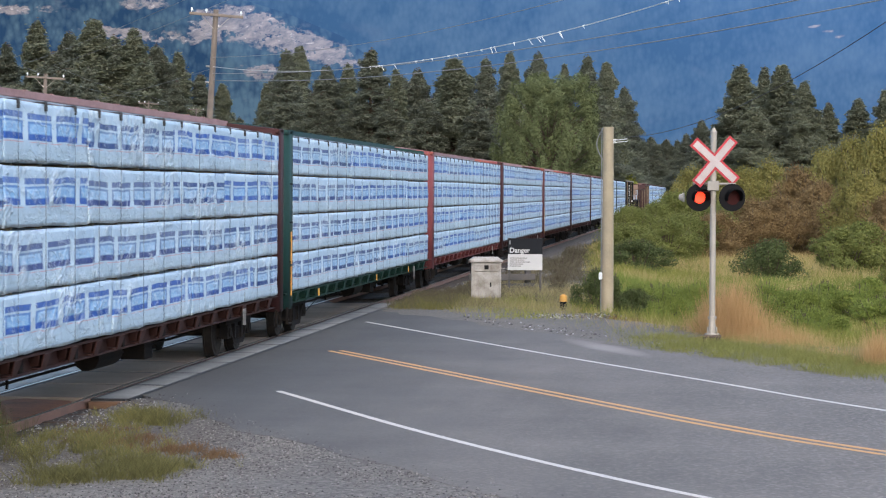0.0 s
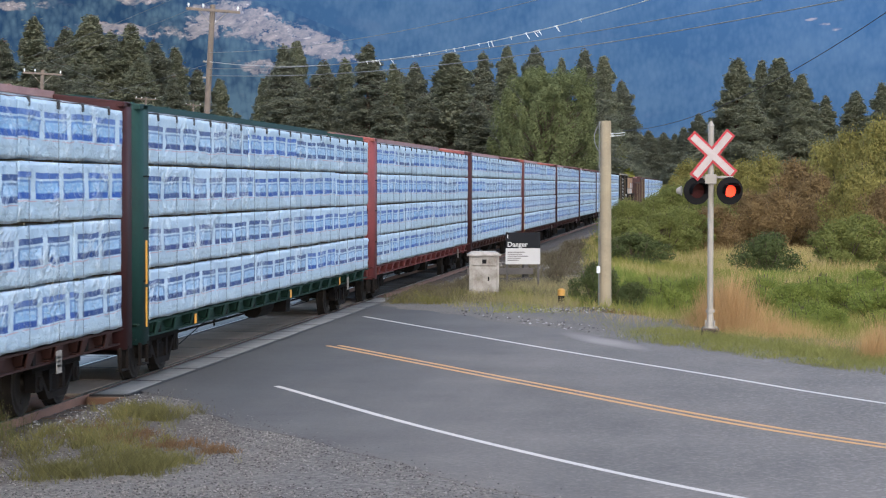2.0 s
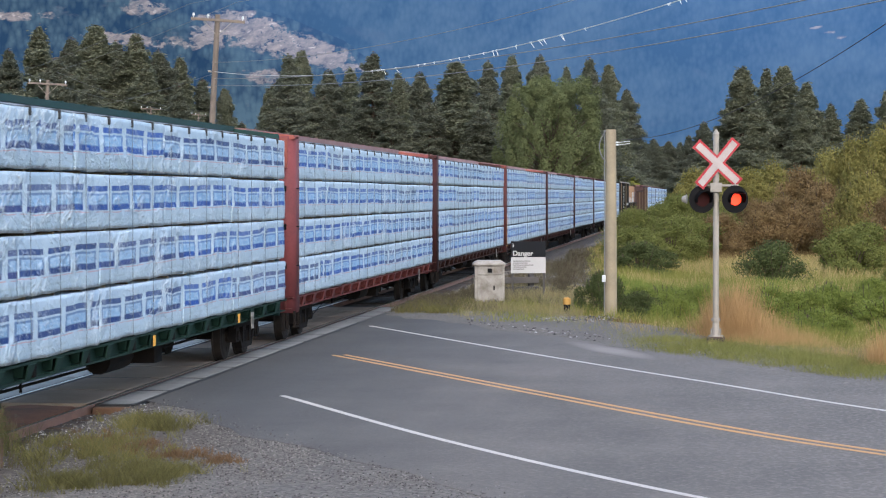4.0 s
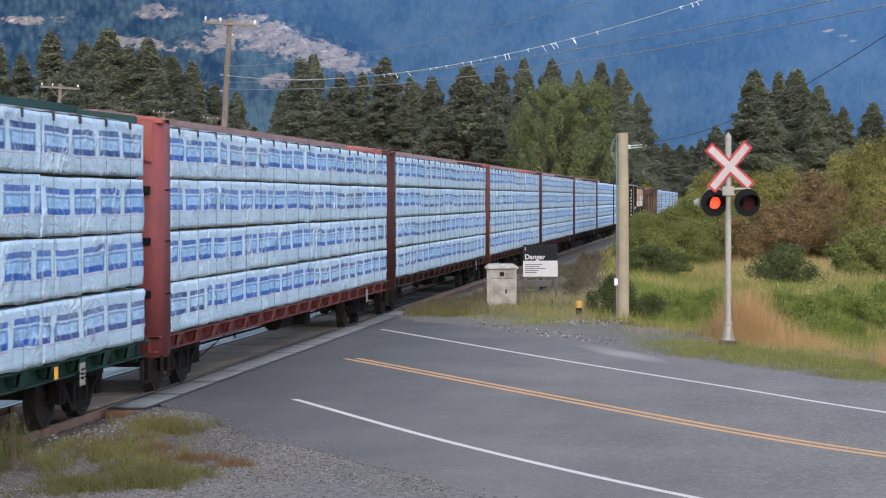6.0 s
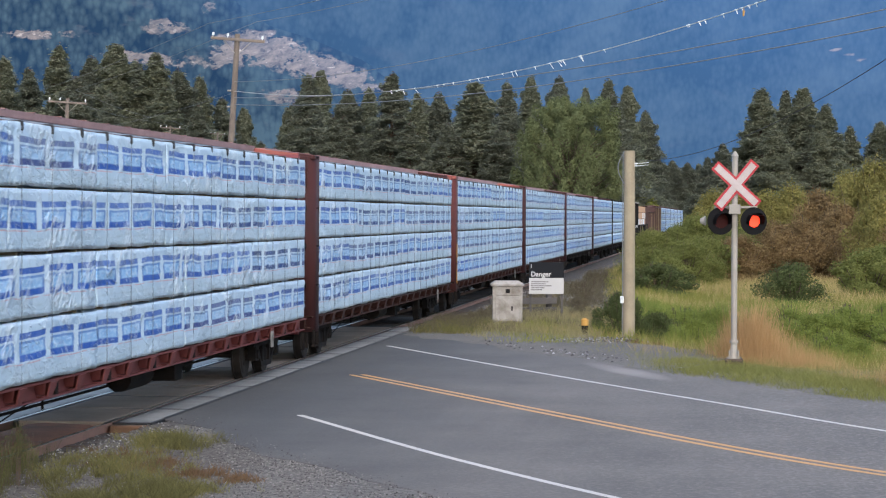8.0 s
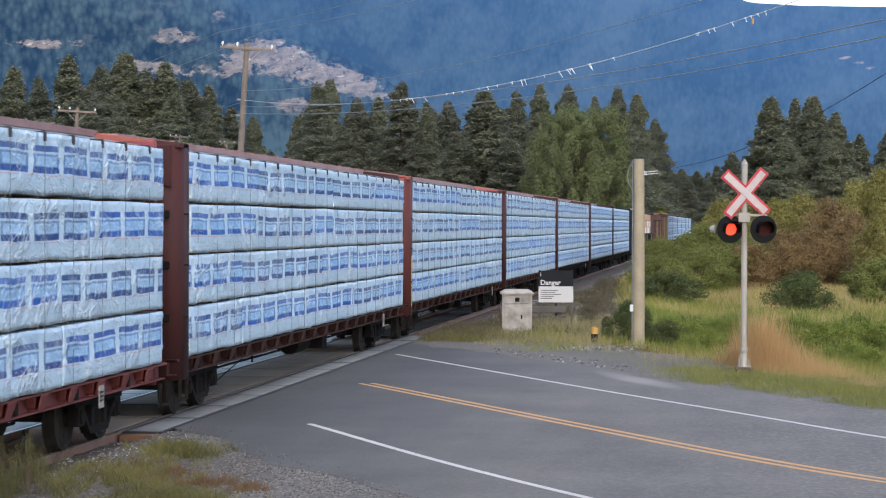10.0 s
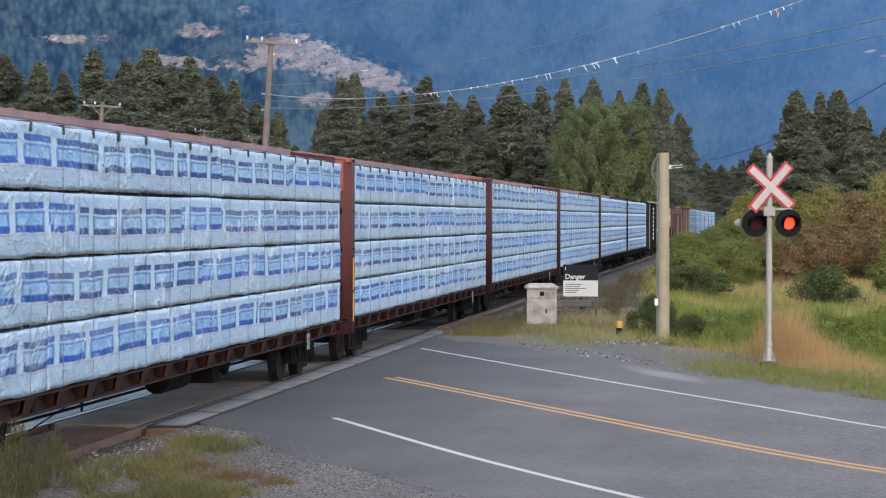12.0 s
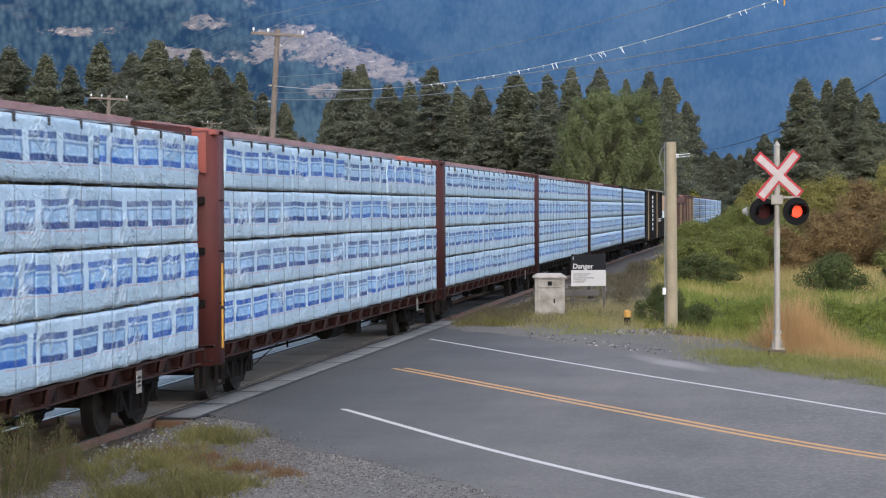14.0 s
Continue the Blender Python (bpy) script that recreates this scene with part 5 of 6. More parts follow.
def build_roadside():
    cab = thing("relay_cabinet", "weathered off-white metal equipment cabinet with a shallow roof", "cabinet", m=pose(-6.06, 61.0, -0.19, 0, 0, 8) @ Matrix.Diagonal((1.0, 1.0, 1.13, 1.0)))
    bm = bmesh.new()
    box(bm, -0.40, 0.40, -0.32, 0.32, 0.0, 1.22)
    soften(bm, 0.02)
    body = part("body", bm, CABINET, cab)
    bm = bmesh.new()
    v = box(bm, -0.46, 0.46, -0.38, 0.38, 1.20, 1.275)
    for q in v:
        if q.co.z > 1.25:
            q.co.x *= 0.72
            q.co.y *= 0.72
    box(bm, -0.46, 0.46, -0.38, 0.38, 1.16, 1.20)
    part("roof", bm, CABINET, cab)
    bm = bmesh.new()
    box(bm, -0.34, 0.34, -0.345, -0.318, 0.05, 0.90)
    box(bm, -0.34, 0.34, -0.345, -0.318, 0.93, 1.14)
    soften(bm, 0.008)
    door = part("door", bm, CABINET, cab)
    for x0, x1, z0, z1 in ((0.10, 0.14, 0.55, 0.66), (-0.06, 0.06, 0.98, 1.08)):
        bm = bmesh.new()
        box(bm, x0, x1, -0.36, -0.34, z0, z1)
        part("handle", bm, HOOD, door)
    for s in (-1, 1):
        bm = bmesh.new()
        box(bm, s * 0.39 - 0.02, s * 0.39 + 0.02, -0.35, -0.31, 0, 1.18)
        part("corner_trim", bm, CABINET, cab)
    sign = thing("danger_sign", "black and white danger sign on two grey posts", "sign", m=pose(-5.38, 66.0, -0.3, 0, 0, 8))
    for s in (-1, 1):
        bm = bmesh.new()
        box(bm, s * 0.47 - 0.03, s * 0.47 + 0.03, -0.03, 0.03, 0, 1.98)
        part("post", bm, GREY_TIMBER, sign)
    bm = bmesh.new()
    box(bm, -0.52, 0.52, -0.06, -0.03, 1.50, 1.97)
    up = part("upper_panel", bm, SIGN_BLACK, sign, "black sign panel")
    bm = bmesh.new()
    box(bm, -0.52, 0.52, -0.06, -0.03, 1.02, 1.496)
    low = part("lower_panel", bm, PANEL_WHITE, sign, "white sign panel")
    font = bpy.data.curves.new("danger", "FONT")
    font.body, font.size, font.extrude = "Danger", 0.205, 0.002
    font.align_x = "LEFT"
    font.offset = 0.005
    word = new("danger", font)
    dg = bpy.context.evaluated_depsgraph_get()
    me = bpy.data.meshes.new_from_object(word.evaluated_get(dg))
    bpy.data.objects.remove(word)
    me.materials.clear()
    me.materials.append(PANEL_WHITE)
    letters = new("danger_lettering", me)
    letters.parent = up
    letters.matrix_basis = pose(-0.47, -0.064, 1.545, 90, 0, 0)
    for k, w in enumerate((0.52, 0.44, 0.62, 0.40, 0.34)):
        bm = bmesh.new()
        box(bm, -0.46, -0.46 + w, -0.064, -0.060, 1.37 - k * 0.06, 1.392 - k * 0.06)
        part("text_bar", bm, GREY_TIMBER, low)
    bm = bmesh.new()
    box(bm, -0.465, -0.448, -0.064, -0.060, 1.80, 1.91)
    part("warning_mark", bm, PANEL_WHITE, up)
    marker = thing("cable_marker", "short dark post with a yellow cap", "marker post", m=pose(-3.68, 57.6, -0.1))
    bm = bmesh.new()
    tube(bm, (0, 0, 0), (0, 0, 0.30), 0.085, n=12)
    part("post", bm, HOOD, marker)
    bm = bmesh.new()
    tube(bm, (0, 0, 0.30), (0, 0, 0.45), 0.105, 0.10, n=14)
    tube(bm, (0, 0, 0.45), (0, 0, 0.49), 0.10, 0.04, n=14)
    part("cap", bm, YELLOW, marker, "yellow plastic cap")
    fence = thing("timber_barrier", "grey weathered timber barrier in the grass by the track", "barrier", m=pose(-6.3, 68.5, -0.25, 0, 0, 25))
    for z in (0.25, 0.55):
        bm = bmesh.new()
        box(bm, -1.1, 1.1, -0.05, 0.05, z, z + 0.2)
        soften(bm, 0.01)
        part("rail_board", bm, GREY_TIMBER, fence)
    for s in (-0.9, 0.9):
        bm = bmesh.new()
        box(bm, s - 0.08, s + 0.08, 0.05, 0.2, 0, 0.85)
        part("post", bm, GREY_TIMBER, fence)


SIGNAL, SHUTTERS = build_signal()
build_cut_pole()
build_lines()
build_roadside()


# ---- trees and shrubs ----
def conifer(seed, height, width, material, blunt=0.62):
    """Trunk with tiers of flat drooping boughs, uneven all round; blunt: how soon the crown narrows."""
    rng = np.random.default_rng(seed)
    tree = thing("conifer_tree", "tall dark green conifer with drooping boughs", "tree", "conifers")
    bm = bmesh.new()
    tube(bm, (0, 0, -1), (0, 0, height * 0.97), height * 0.013, 0.03, n=8)
    c, lie = [], []
    z = height * 0.07
    while z < height * 0.985:
        f = z / height
        girth = width / 2 * (min(1.0, (1 - f) ** blunt * 1.12) * (0.72 + 0.28 * min(1.0, f / 0.25)) + 0.035)
        count = int(rng.integers(6, 10)) if f < 0.88 else 8
        turn = rng.uniform(0, 6.28)
        for k in range(count):
            if f < 0.85 and rng.random() < 0.10:
                continue
            a = turn + k * 6.283 / count + rng.normal() * 0.25
            lump = 1.0 + 0.42 * min(1.0, (1 - f) * 5) * 1.3 * noise.noise(Vector((math.cos(a) * 1.2, math.sin(a) * 1.2, z * 0.22 + seed * 3.7)))
            reach = girth * lump * rng.uniform(0.55, 1.2)
            rise, droop = rng.uniform(-0.05, 0.30), rng.uniform(0.12, 0.42)
            z0 = z + rng.normal() * (0.75 if f < 0.85 else 0.25)
            tube(bm, (0, 0, z0), (reach * 0.8 * math.cos(a), reach * 0.8 * math.sin(a), z0 + reach * 0.8 * (rise - droop * 0.8)), 0.05, 0.012, n=4, caps=False)
            n = int(50 + 190 * reach)
            t = rng.uniform(0.08, 1.0, n) ** 0.62
            out = t * reach
            side = rng.normal(size=n) * (0.10 + 0.24 * reach * np.sqrt(np.clip(t * (1.12 - t), 0.02, 1)))
            hang = rng.normal(size=n) * (0.10 + 0.07 * reach) + 0.08
            zz = z0 + out * rise - droop * out ** 2 / max(reach, 0.4) - hang + 0.05 * np.sin(side * 5)
            c.append(np.stack([np.cos(a) * out - np.sin(a) * side, np.sin(a) * out + np.cos(a) * side, zz], 1))
            up = rng.uniform(0.55, 1.0, n)
            lie.append(np.stack([np.cos(a) * 0.62 - np.sin(a) * side * 0.3, np.sin(a) * 0.62 + np.cos(a) * side * 0.3, up], 1))
        z += rng.uniform(0.34, 0.74) * (1.0 if f < 0.8 else 0.42)
    top = rng.normal(size=(260, 3)) * np.array([0.17, 0.17, 0.45]) + np.array([0, 0, height * 0.955])
    c, lie = np.concatenate(c + [top]), np.concatenate(lie + [top - np.array([0, 0, height * 0.96])])
    part("trunk", bm, BARK, tree)
    c[:, :2] *= width / 2 / np.quantile(np.hypot(c[:, 0], c[:, 1]), 0.995)
    c[:, 2] *= height / c[:, 2].max()
    crown = new("crown", leaves("crown", c, 0.055, material, rng, 2.0, lie, 0.85))
    crown.parent = tree
    return tree


def plume_tree(seed, height, width, material):
    """Cottonwood: an egg-shaped crown of many upright plumes, ragged at the edge, with gaps between the plumes."""
    rng = np.random.default_rng(seed)
    tree = thing("cottonwood_tree", "broad light green cottonwood in full leaf", "tree")
    bm = bmesh.new()
    tube(bm, (0, 0, -0.6), (0, 0, height * 0.7), 0.42, 0.10, n=12)
    c, lie = [], []
    for k in range(230):
        f = (k + 0.5) / 230
        z = 0.02 + 0.90 * f
        r = max(0.2, 1 - abs((z - 0.40) / 0.60) ** 3.4) ** 0.5 * rng.uniform(0.70, 0.96)
        if k % 3 == 0:
            r *= rng.uniform(0.1, 0.75)
        a = k * 2.39996 + rng.normal() * 0.15
        p = np.array([r * math.cos(a) * width / 2, r * math.sin(a) * width / 2, z * height * 0.90])
        tube(bm, (p[0] * 0.15, p[1] * 0.15, max(0.5, p[2] - 3.0)), tuple(p), 0.07, 0.012, n=4, caps=False)
        wide, tall = rng.uniform(0.60, 1.0), rng.uniform(0.9, 1.6) * (1.0 if z < 0.7 else 0.65)
        q = rng.normal(size=(480, 3))
        q /= np.linalg.norm(q, axis=1, keepdims=True)
        ragged = rng.uniform(0.35, 1.0, 480) ** 0.45 * np.where(rng.uniform(size=480) < 0.10, rng.uniform(1.0, 1.45, 480), 1.0)
        taper = 1.0 - 0.45 * np.clip(q[:, 2], -0.3, 1)
        lean = np.array([math.cos(a), math.sin(a), 0]) * 0.35
        c.append(p + q * ragged[:, None] * np.stack([wide * taper, wide * taper, np.full(480, tall)], 1) + lean * q[:, 2:3])
        lie.append(q + np.array([math.cos(a) * 0.5, math.sin(a) * 0.5, 0.55]))
    part("trunk", bm, BARK, tree)
    c, lie = np.concatenate(c), np.concatenate(lie)
    c[:, :2] *= width / 2 / np.quantile(np.hypot(c[:, 0], c[:, 1]), 0.995)
    c[:, 2] *= height / c[:, 2].max()
    crown = new("crown", leaves("crown", c, 0.072, material, rng, 1.4, lie, 0.55))
    crown.parent = tree
    return tree


def leafy_tree(name, label, category, group, seed, height, width, material, clumps, per, size, stem=0.12, low=0.12, reach=(0.25, 1.0), lobe=(0.07, 0.20)):
    """A broad crown or shrub: stems with clumps of small leaves towards the outside, and gaps between."""
    rng = np.random.default_rng(seed)
    tree = thing(name, label, category, group)
    bm = bmesh.new()
    pts = []
    for k in range(clumps):
        z = rng.uniform(low, 1.0)
        r = math.sqrt(max(0.05, 1 - min(1, abs(1.85 * (z - 0.42))) ** 3.2)) * rng.uniform(*reach)
        a = k * 2.39996
        p = np.array([r * math.cos(a) * width / 2, r * math.sin(a) * width / 2, z * height * 0.96])
        pts.append(p)
        root = Vector((p[0] * 0.12, p[1] * 0.12, -0.1 if stem < 0.08 else height * 0.1))
        tube(bm, root, Vector(p), stem * 0.35, 0.01, n=4, caps=False)
    if stem >= 0.08:
        tube(bm, (0, 0, -0.6), (0, 0, height * 0.75), stem * 1.6, stem * 0.4, n=10)
    part("trunk", bm, BARK, tree)
    cs, lie = [], []
    for p in pts:
        sc = rng.uniform(*lobe) * width
        q = rng.normal(size=(per, 3))
        q /= np.linalg.norm(q, axis=1, keepdims=True)
        q *= (rng.uniform(0.25, 1.0, per) ** 0.5 * np.where(rng.uniform(size=per) < 0.08, rng.uniform(1.1, 1.7, per), 1.0))[:, None]
        cs.append(p + q * sc * np.array([1, 1, 0.8 * min(1.4, height / width + 0.3)]))
        lie.append(q + np.array([p[0] / width, p[1] / width, 0.5]))
    cs, lie = np.concatenate(cs), np.concatenate(lie)
    cs[:, :2] *= width / 2 / np.quantile(np.hypot(cs[:, 0], cs[:, 1]), 0.995)
    cs[:, 2] *= height / cs[:, 2].max()
    lie, cs = lie[cs[:, 2] > 0.02], cs[cs[:, 2] > 0.02]
    crown = new("crown", leaves("crown", cs, size, material, rng, 1.5, lie, 0.7))
    crown.parent = tree
    return tree


def plant(kinds, spots, base, sink=0.4, seed=5, spread=1.0):
    """Copies of the given kinds (each base = height, width) at (x, y, height, width)."""
    rng = random.Random(seed)
    for i, (x, y, h, w) in enumerate(spots):
        z = float(surface_z(x, y)) - sink
        ob, (h0, w0) = kinds[i % len(kinds)], base
        m = pose(x, y, z, 0, 0, rng.uniform(0, 360)) @ Matrix.Diagonal((w * spread / w0, w * spread / w0, (h - z) / h0, 1))
        if not ob.get("placed"):
            ob["placed"] = True
            ob.matrix_basis = m
        else:
            copy_of(ob, m)


def copy_of(ob, m):
    """copy_thing for a thing that already carries a scale."""
    keep = ob.matrix_basis.copy()
    ob.matrix_basis = Matrix.Identity(4)
    made = copy_thing(ob, m)
    made.matrix_basis = m
    ob.matrix_basis = keep
    return made


def build_woods():
    firs = [conifer(k, 20, 6.0, NEEDLES, 0.76 + 0.10 * k) for k in range(3)]
    dark = [conifer(20 + k, 20, 6.0, NEEDLES_DARK, 0.76 + 0.16 * k) for k in range(2)]
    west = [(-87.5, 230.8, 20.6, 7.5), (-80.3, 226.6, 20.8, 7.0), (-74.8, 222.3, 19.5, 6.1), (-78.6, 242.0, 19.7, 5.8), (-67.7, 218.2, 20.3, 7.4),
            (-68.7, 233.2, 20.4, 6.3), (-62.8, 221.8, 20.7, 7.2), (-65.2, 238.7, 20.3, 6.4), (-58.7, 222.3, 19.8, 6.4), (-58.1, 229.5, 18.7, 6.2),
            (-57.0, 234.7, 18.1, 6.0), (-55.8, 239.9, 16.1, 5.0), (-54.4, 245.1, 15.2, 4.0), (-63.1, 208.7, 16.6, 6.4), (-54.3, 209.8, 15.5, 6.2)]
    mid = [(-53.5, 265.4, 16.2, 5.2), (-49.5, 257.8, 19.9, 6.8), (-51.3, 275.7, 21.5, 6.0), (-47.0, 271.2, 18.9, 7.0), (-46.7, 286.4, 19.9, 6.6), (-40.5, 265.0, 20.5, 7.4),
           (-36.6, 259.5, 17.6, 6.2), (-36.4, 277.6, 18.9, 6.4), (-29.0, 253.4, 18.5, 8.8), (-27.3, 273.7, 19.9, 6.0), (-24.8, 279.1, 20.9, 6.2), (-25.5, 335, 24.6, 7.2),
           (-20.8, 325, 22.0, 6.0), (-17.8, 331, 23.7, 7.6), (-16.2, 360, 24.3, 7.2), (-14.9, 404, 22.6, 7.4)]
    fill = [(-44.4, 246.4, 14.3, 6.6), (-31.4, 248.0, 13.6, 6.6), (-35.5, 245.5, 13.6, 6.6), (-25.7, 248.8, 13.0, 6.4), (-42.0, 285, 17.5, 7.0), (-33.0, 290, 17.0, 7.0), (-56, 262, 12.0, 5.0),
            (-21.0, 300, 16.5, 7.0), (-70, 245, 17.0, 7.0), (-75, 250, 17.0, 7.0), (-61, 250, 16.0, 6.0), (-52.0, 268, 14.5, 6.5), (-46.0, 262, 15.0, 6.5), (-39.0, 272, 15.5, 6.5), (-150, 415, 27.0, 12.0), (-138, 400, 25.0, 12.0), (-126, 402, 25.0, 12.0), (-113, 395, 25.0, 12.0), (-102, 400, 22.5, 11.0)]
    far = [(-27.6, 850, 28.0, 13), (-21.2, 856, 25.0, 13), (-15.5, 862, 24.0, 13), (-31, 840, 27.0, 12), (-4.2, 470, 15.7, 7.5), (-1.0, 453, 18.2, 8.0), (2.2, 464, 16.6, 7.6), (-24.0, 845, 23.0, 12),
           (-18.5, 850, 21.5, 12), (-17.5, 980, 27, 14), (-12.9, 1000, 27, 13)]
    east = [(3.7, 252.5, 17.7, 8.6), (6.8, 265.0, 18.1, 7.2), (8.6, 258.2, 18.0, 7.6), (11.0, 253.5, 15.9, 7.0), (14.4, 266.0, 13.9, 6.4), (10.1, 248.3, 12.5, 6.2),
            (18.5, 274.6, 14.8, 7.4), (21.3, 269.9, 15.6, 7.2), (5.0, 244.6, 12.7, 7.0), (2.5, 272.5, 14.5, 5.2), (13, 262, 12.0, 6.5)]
    # the closed stand behind the front row, and behind the stand across the road
    rng = random.Random(15)
    for k in range(12):
        fill.append((-58.0 + 2.9 * k + rng.uniform(-0.6, 0.6), 294 + rng.uniform(-5, 5), 17.3 + rng.uniform(-1.6, 1.6), 7.4))
    for k in range(5):
        fill.append((4.6 + 3.6 * k + rng.uniform(-0.6, 0.6), 284 + rng.uniform(-4, 4), 15.6 - 0.6 * k + rng.uniform(-0.8, 0.8), 6.6))
    for k in range(8):
        fill.append((-150 + 6.2 * k + rng.uniform(-1.5, 1.5), 425 + rng.uniform(-8, 8), 28.0 - 0.4 * k + rng.uniform(-2.0, 2.0), 13.0))
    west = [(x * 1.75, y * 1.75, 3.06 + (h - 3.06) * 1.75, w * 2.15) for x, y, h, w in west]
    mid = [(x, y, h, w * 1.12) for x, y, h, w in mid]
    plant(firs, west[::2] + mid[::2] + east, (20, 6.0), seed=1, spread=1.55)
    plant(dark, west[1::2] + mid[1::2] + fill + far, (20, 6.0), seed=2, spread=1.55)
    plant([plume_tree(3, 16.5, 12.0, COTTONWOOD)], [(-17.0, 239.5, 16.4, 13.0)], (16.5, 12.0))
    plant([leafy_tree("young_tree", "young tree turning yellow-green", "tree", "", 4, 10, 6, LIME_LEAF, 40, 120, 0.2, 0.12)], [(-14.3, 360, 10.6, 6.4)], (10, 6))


def build_shrubs():
    def kinds(label, material, base, seed, n=2, clumps=80, per=420, size=0.033):
        return [leafy_tree("shrub", label, "shrub", "shrubs", seed + k, *base, material, clumps, per, size, 0.05, 0.03) for k in range(n)]
    base = (4.0, 4.0)
    plant(kinds("green willow shrub in leaf", SHRUB_GREEN, base, 30),
          [(-4.0, 118.5, 2.6, 3.6), (-2.8, 125.7, 2.8, 3.9), (-1.7, 135.9, 3.5, 4.6), (-0.3, 141.1, 4.1, 4.6), (-2.0, 112.7, 1.9, 3.8), (0.5, 128, 2.6, 4.6), (-3.6, 108, 1.7, 3.6), (2.0, 133, 3.0, 4.4), (-1.0, 118, 2.2, 4.0)], base, 0.2, 3)
    plant(kinds("olive green shrub turning yellow", SHRUB_OLIVE, base, 40),
          [(-0.8, 151.1, 5.2, 5.4), (1.0, 151.4, 5.4, 5.4), (2.4, 143.5, 5.1, 4.8), (4.3, 147.7, 5.7, 5.4), (7.7, 142.1, 6.4, 5.2), (8.8, 134.2, 7.1, 5.4),
           (10.5, 132.4, 7.7, 5.6), (8.3, 120.0, 4.7, 4.6), (12.5, 128, 7.4, 5.4)], base, 0.2, 4)
    plant(kinds("rust brown autumn shrub", SHRUB_RUST, base, 50),
          [(5.8, 139.9, 5.4, 5.6), (6.7, 129.9, 4.3, 4.8), (4.2, 123.5, 3.4, 4.6), (7.8, 122.0, 3.8, 4.8), (2.6, 121.3, 3.2, 4.4), (9.6, 116, 3.6, 4.4), (0.6, 119, 2.4, 4.0)], base, 0.2, 5)
    near = (2.0, 2.4)
    plant(kinds("low dark green bush in the grass", SHRUB_DARK, near, 60, 2, 60, 360, 0.022),
          [(2.55, 87.0, 1.4, 3.2), (-2.85, 59.7, 1.15, 1.7), (-1.9, 60.6, 0.5, 1.5), (-2.9, 95.4, 1.2, 3.4)], near, 0.15, 6)
    plant(kinds("low green bush in the meadow", SHRUB_GREEN, near, 70, 2, 60, 360, 0.024),
          [(6.0, 96.5, 1.7, 3.8), (-3.2, 101, 1.1, 3.0), (7.5, 82, 0.9, 2.6), (7.0, 99, 2.0, 4.0)], near, 0.15, 7)
    rng = random.Random(77)
    spots = [(-2.2 + 0.46 * k + rng.uniform(-0.3, 0.3), rng.uniform(60.5, 68), rng.uniform(0.30, 0.62), rng.uniform(1.2, 2.3)) for k in range(20)]
    plant(kinds("bushy green weeds behind the verge", LUSH_LEAF, near, 80, 3, 70, 330, 0.020),
          spots + [(-1.3, 57.6, 0.35, 1.0), (2.3, 54.2, 0.22, 1.5), (3.1, 53.4, 0.20, 1.3), (2.7, 56.0, 0.32, 1.7), (4.4, 52.6, 0.25, 1.4), (-0.8, 59.0, 0.4, 1.4)], near, 0.15, 8)
    plant(kinds("scrubby faded brush on the stony bank", BANK_WEED, near, 90, 2, 50, 150, 0.016),
          [(-7.9, 59.2, 0.28, 0.8), (-7.6, 60.6, 0.35, 0.9), (-8.1, 62.0, 0.35, 0.9), (-7.2, 61.5, 0.3, 0.9), (-7.35, 63.2, 0.35, 0.9), (-7.2, 65.0, 0.35, 1.0), (-6.9, 67.0, 0.45, 1.3), (-6.3, 65.5, 0.3, 1.0), (-7.2, 70.5, 0.5, 1.2), (-6.6, 74, 0.5, 1.5), (-5.0, 79, 0.55, 1.6), (-4.9, 73, 0.45, 1.3), (-5.6, 86, 0.6, 1.8), (-4.6, 69, 0.3, 1.2), (-5.6, 93, 0.6, 2.0), (-5.9, 101, 0.7, 2.0)], near, 0.12, 9)
    plant(kinds("straggling dark weed beside the track", WEED_DARK, near, 95, 2, 45, 170, 0.012),
          [(-8.0, 22.1, 1.08, 0.80), (-8.05, 23.1, 0.95, 0.75), (-7.95, 24.1, 0.80, 0.6)], near, 0.05, 10)


build_woods()
build_shrubs()


# ---- grass and stones ----
def blades(name, xy, height, width, material, label, category, seed, lean=0.35, base=None):
    rng = np.random.default_rng(seed)
    n = len(xy)
    z = surface_z(xy[:, 0], xy[:, 1]) - 0.02 if base is None else np.full(n, base)
    h = np.asarray(height) * rng.uniform(0.45, 1.25, n)
    a = rng.uniform(0, 2 * np.pi, n)
    w = np.asarray(width) * rng.uniform(0.6, 1.4, n)
    dx, dy = np.cos(a) * w, np.sin(a) * w
    lx, ly = rng.normal(size=n) * lean * h, rng.normal(size=n) * lean * h
    p = np.stack([xy[:, 0], xy[:, 1], z], 1)
    v = np.stack([p + np.stack([-dx, -dy, 0 * h], 1), p + np.stack([dx, dy, 0 * h], 1),
                  p + np.stack([dx * 0.6 + lx * 0.57, dy * 0.6 + ly * 0.57, h * 0.6], 1), p + np.stack([lx, ly, h], 1)], 1).reshape(-1, 3)
    ob = new(name, fast_mesh(name, v, np.arange(4 * n).reshape(-1, 4), material))
    return tagged(ob, label, category, kind="stuff")


def scatter(rng, n, x0, x1, y0, y1, keep):
    p = np.stack([rng.uniform(x0, x1, n), rng.uniform(y0, y1, n)], 1)
    return p[keep(p) > rng.uniform(0, 1, n)]


def patches(p, scale, seed):
    return np.array([0.5 + noise.fractal(Vector((x * scale, y * scale, seed)), 1.0, 2.0, 3) * 0.9 for x, y in p])


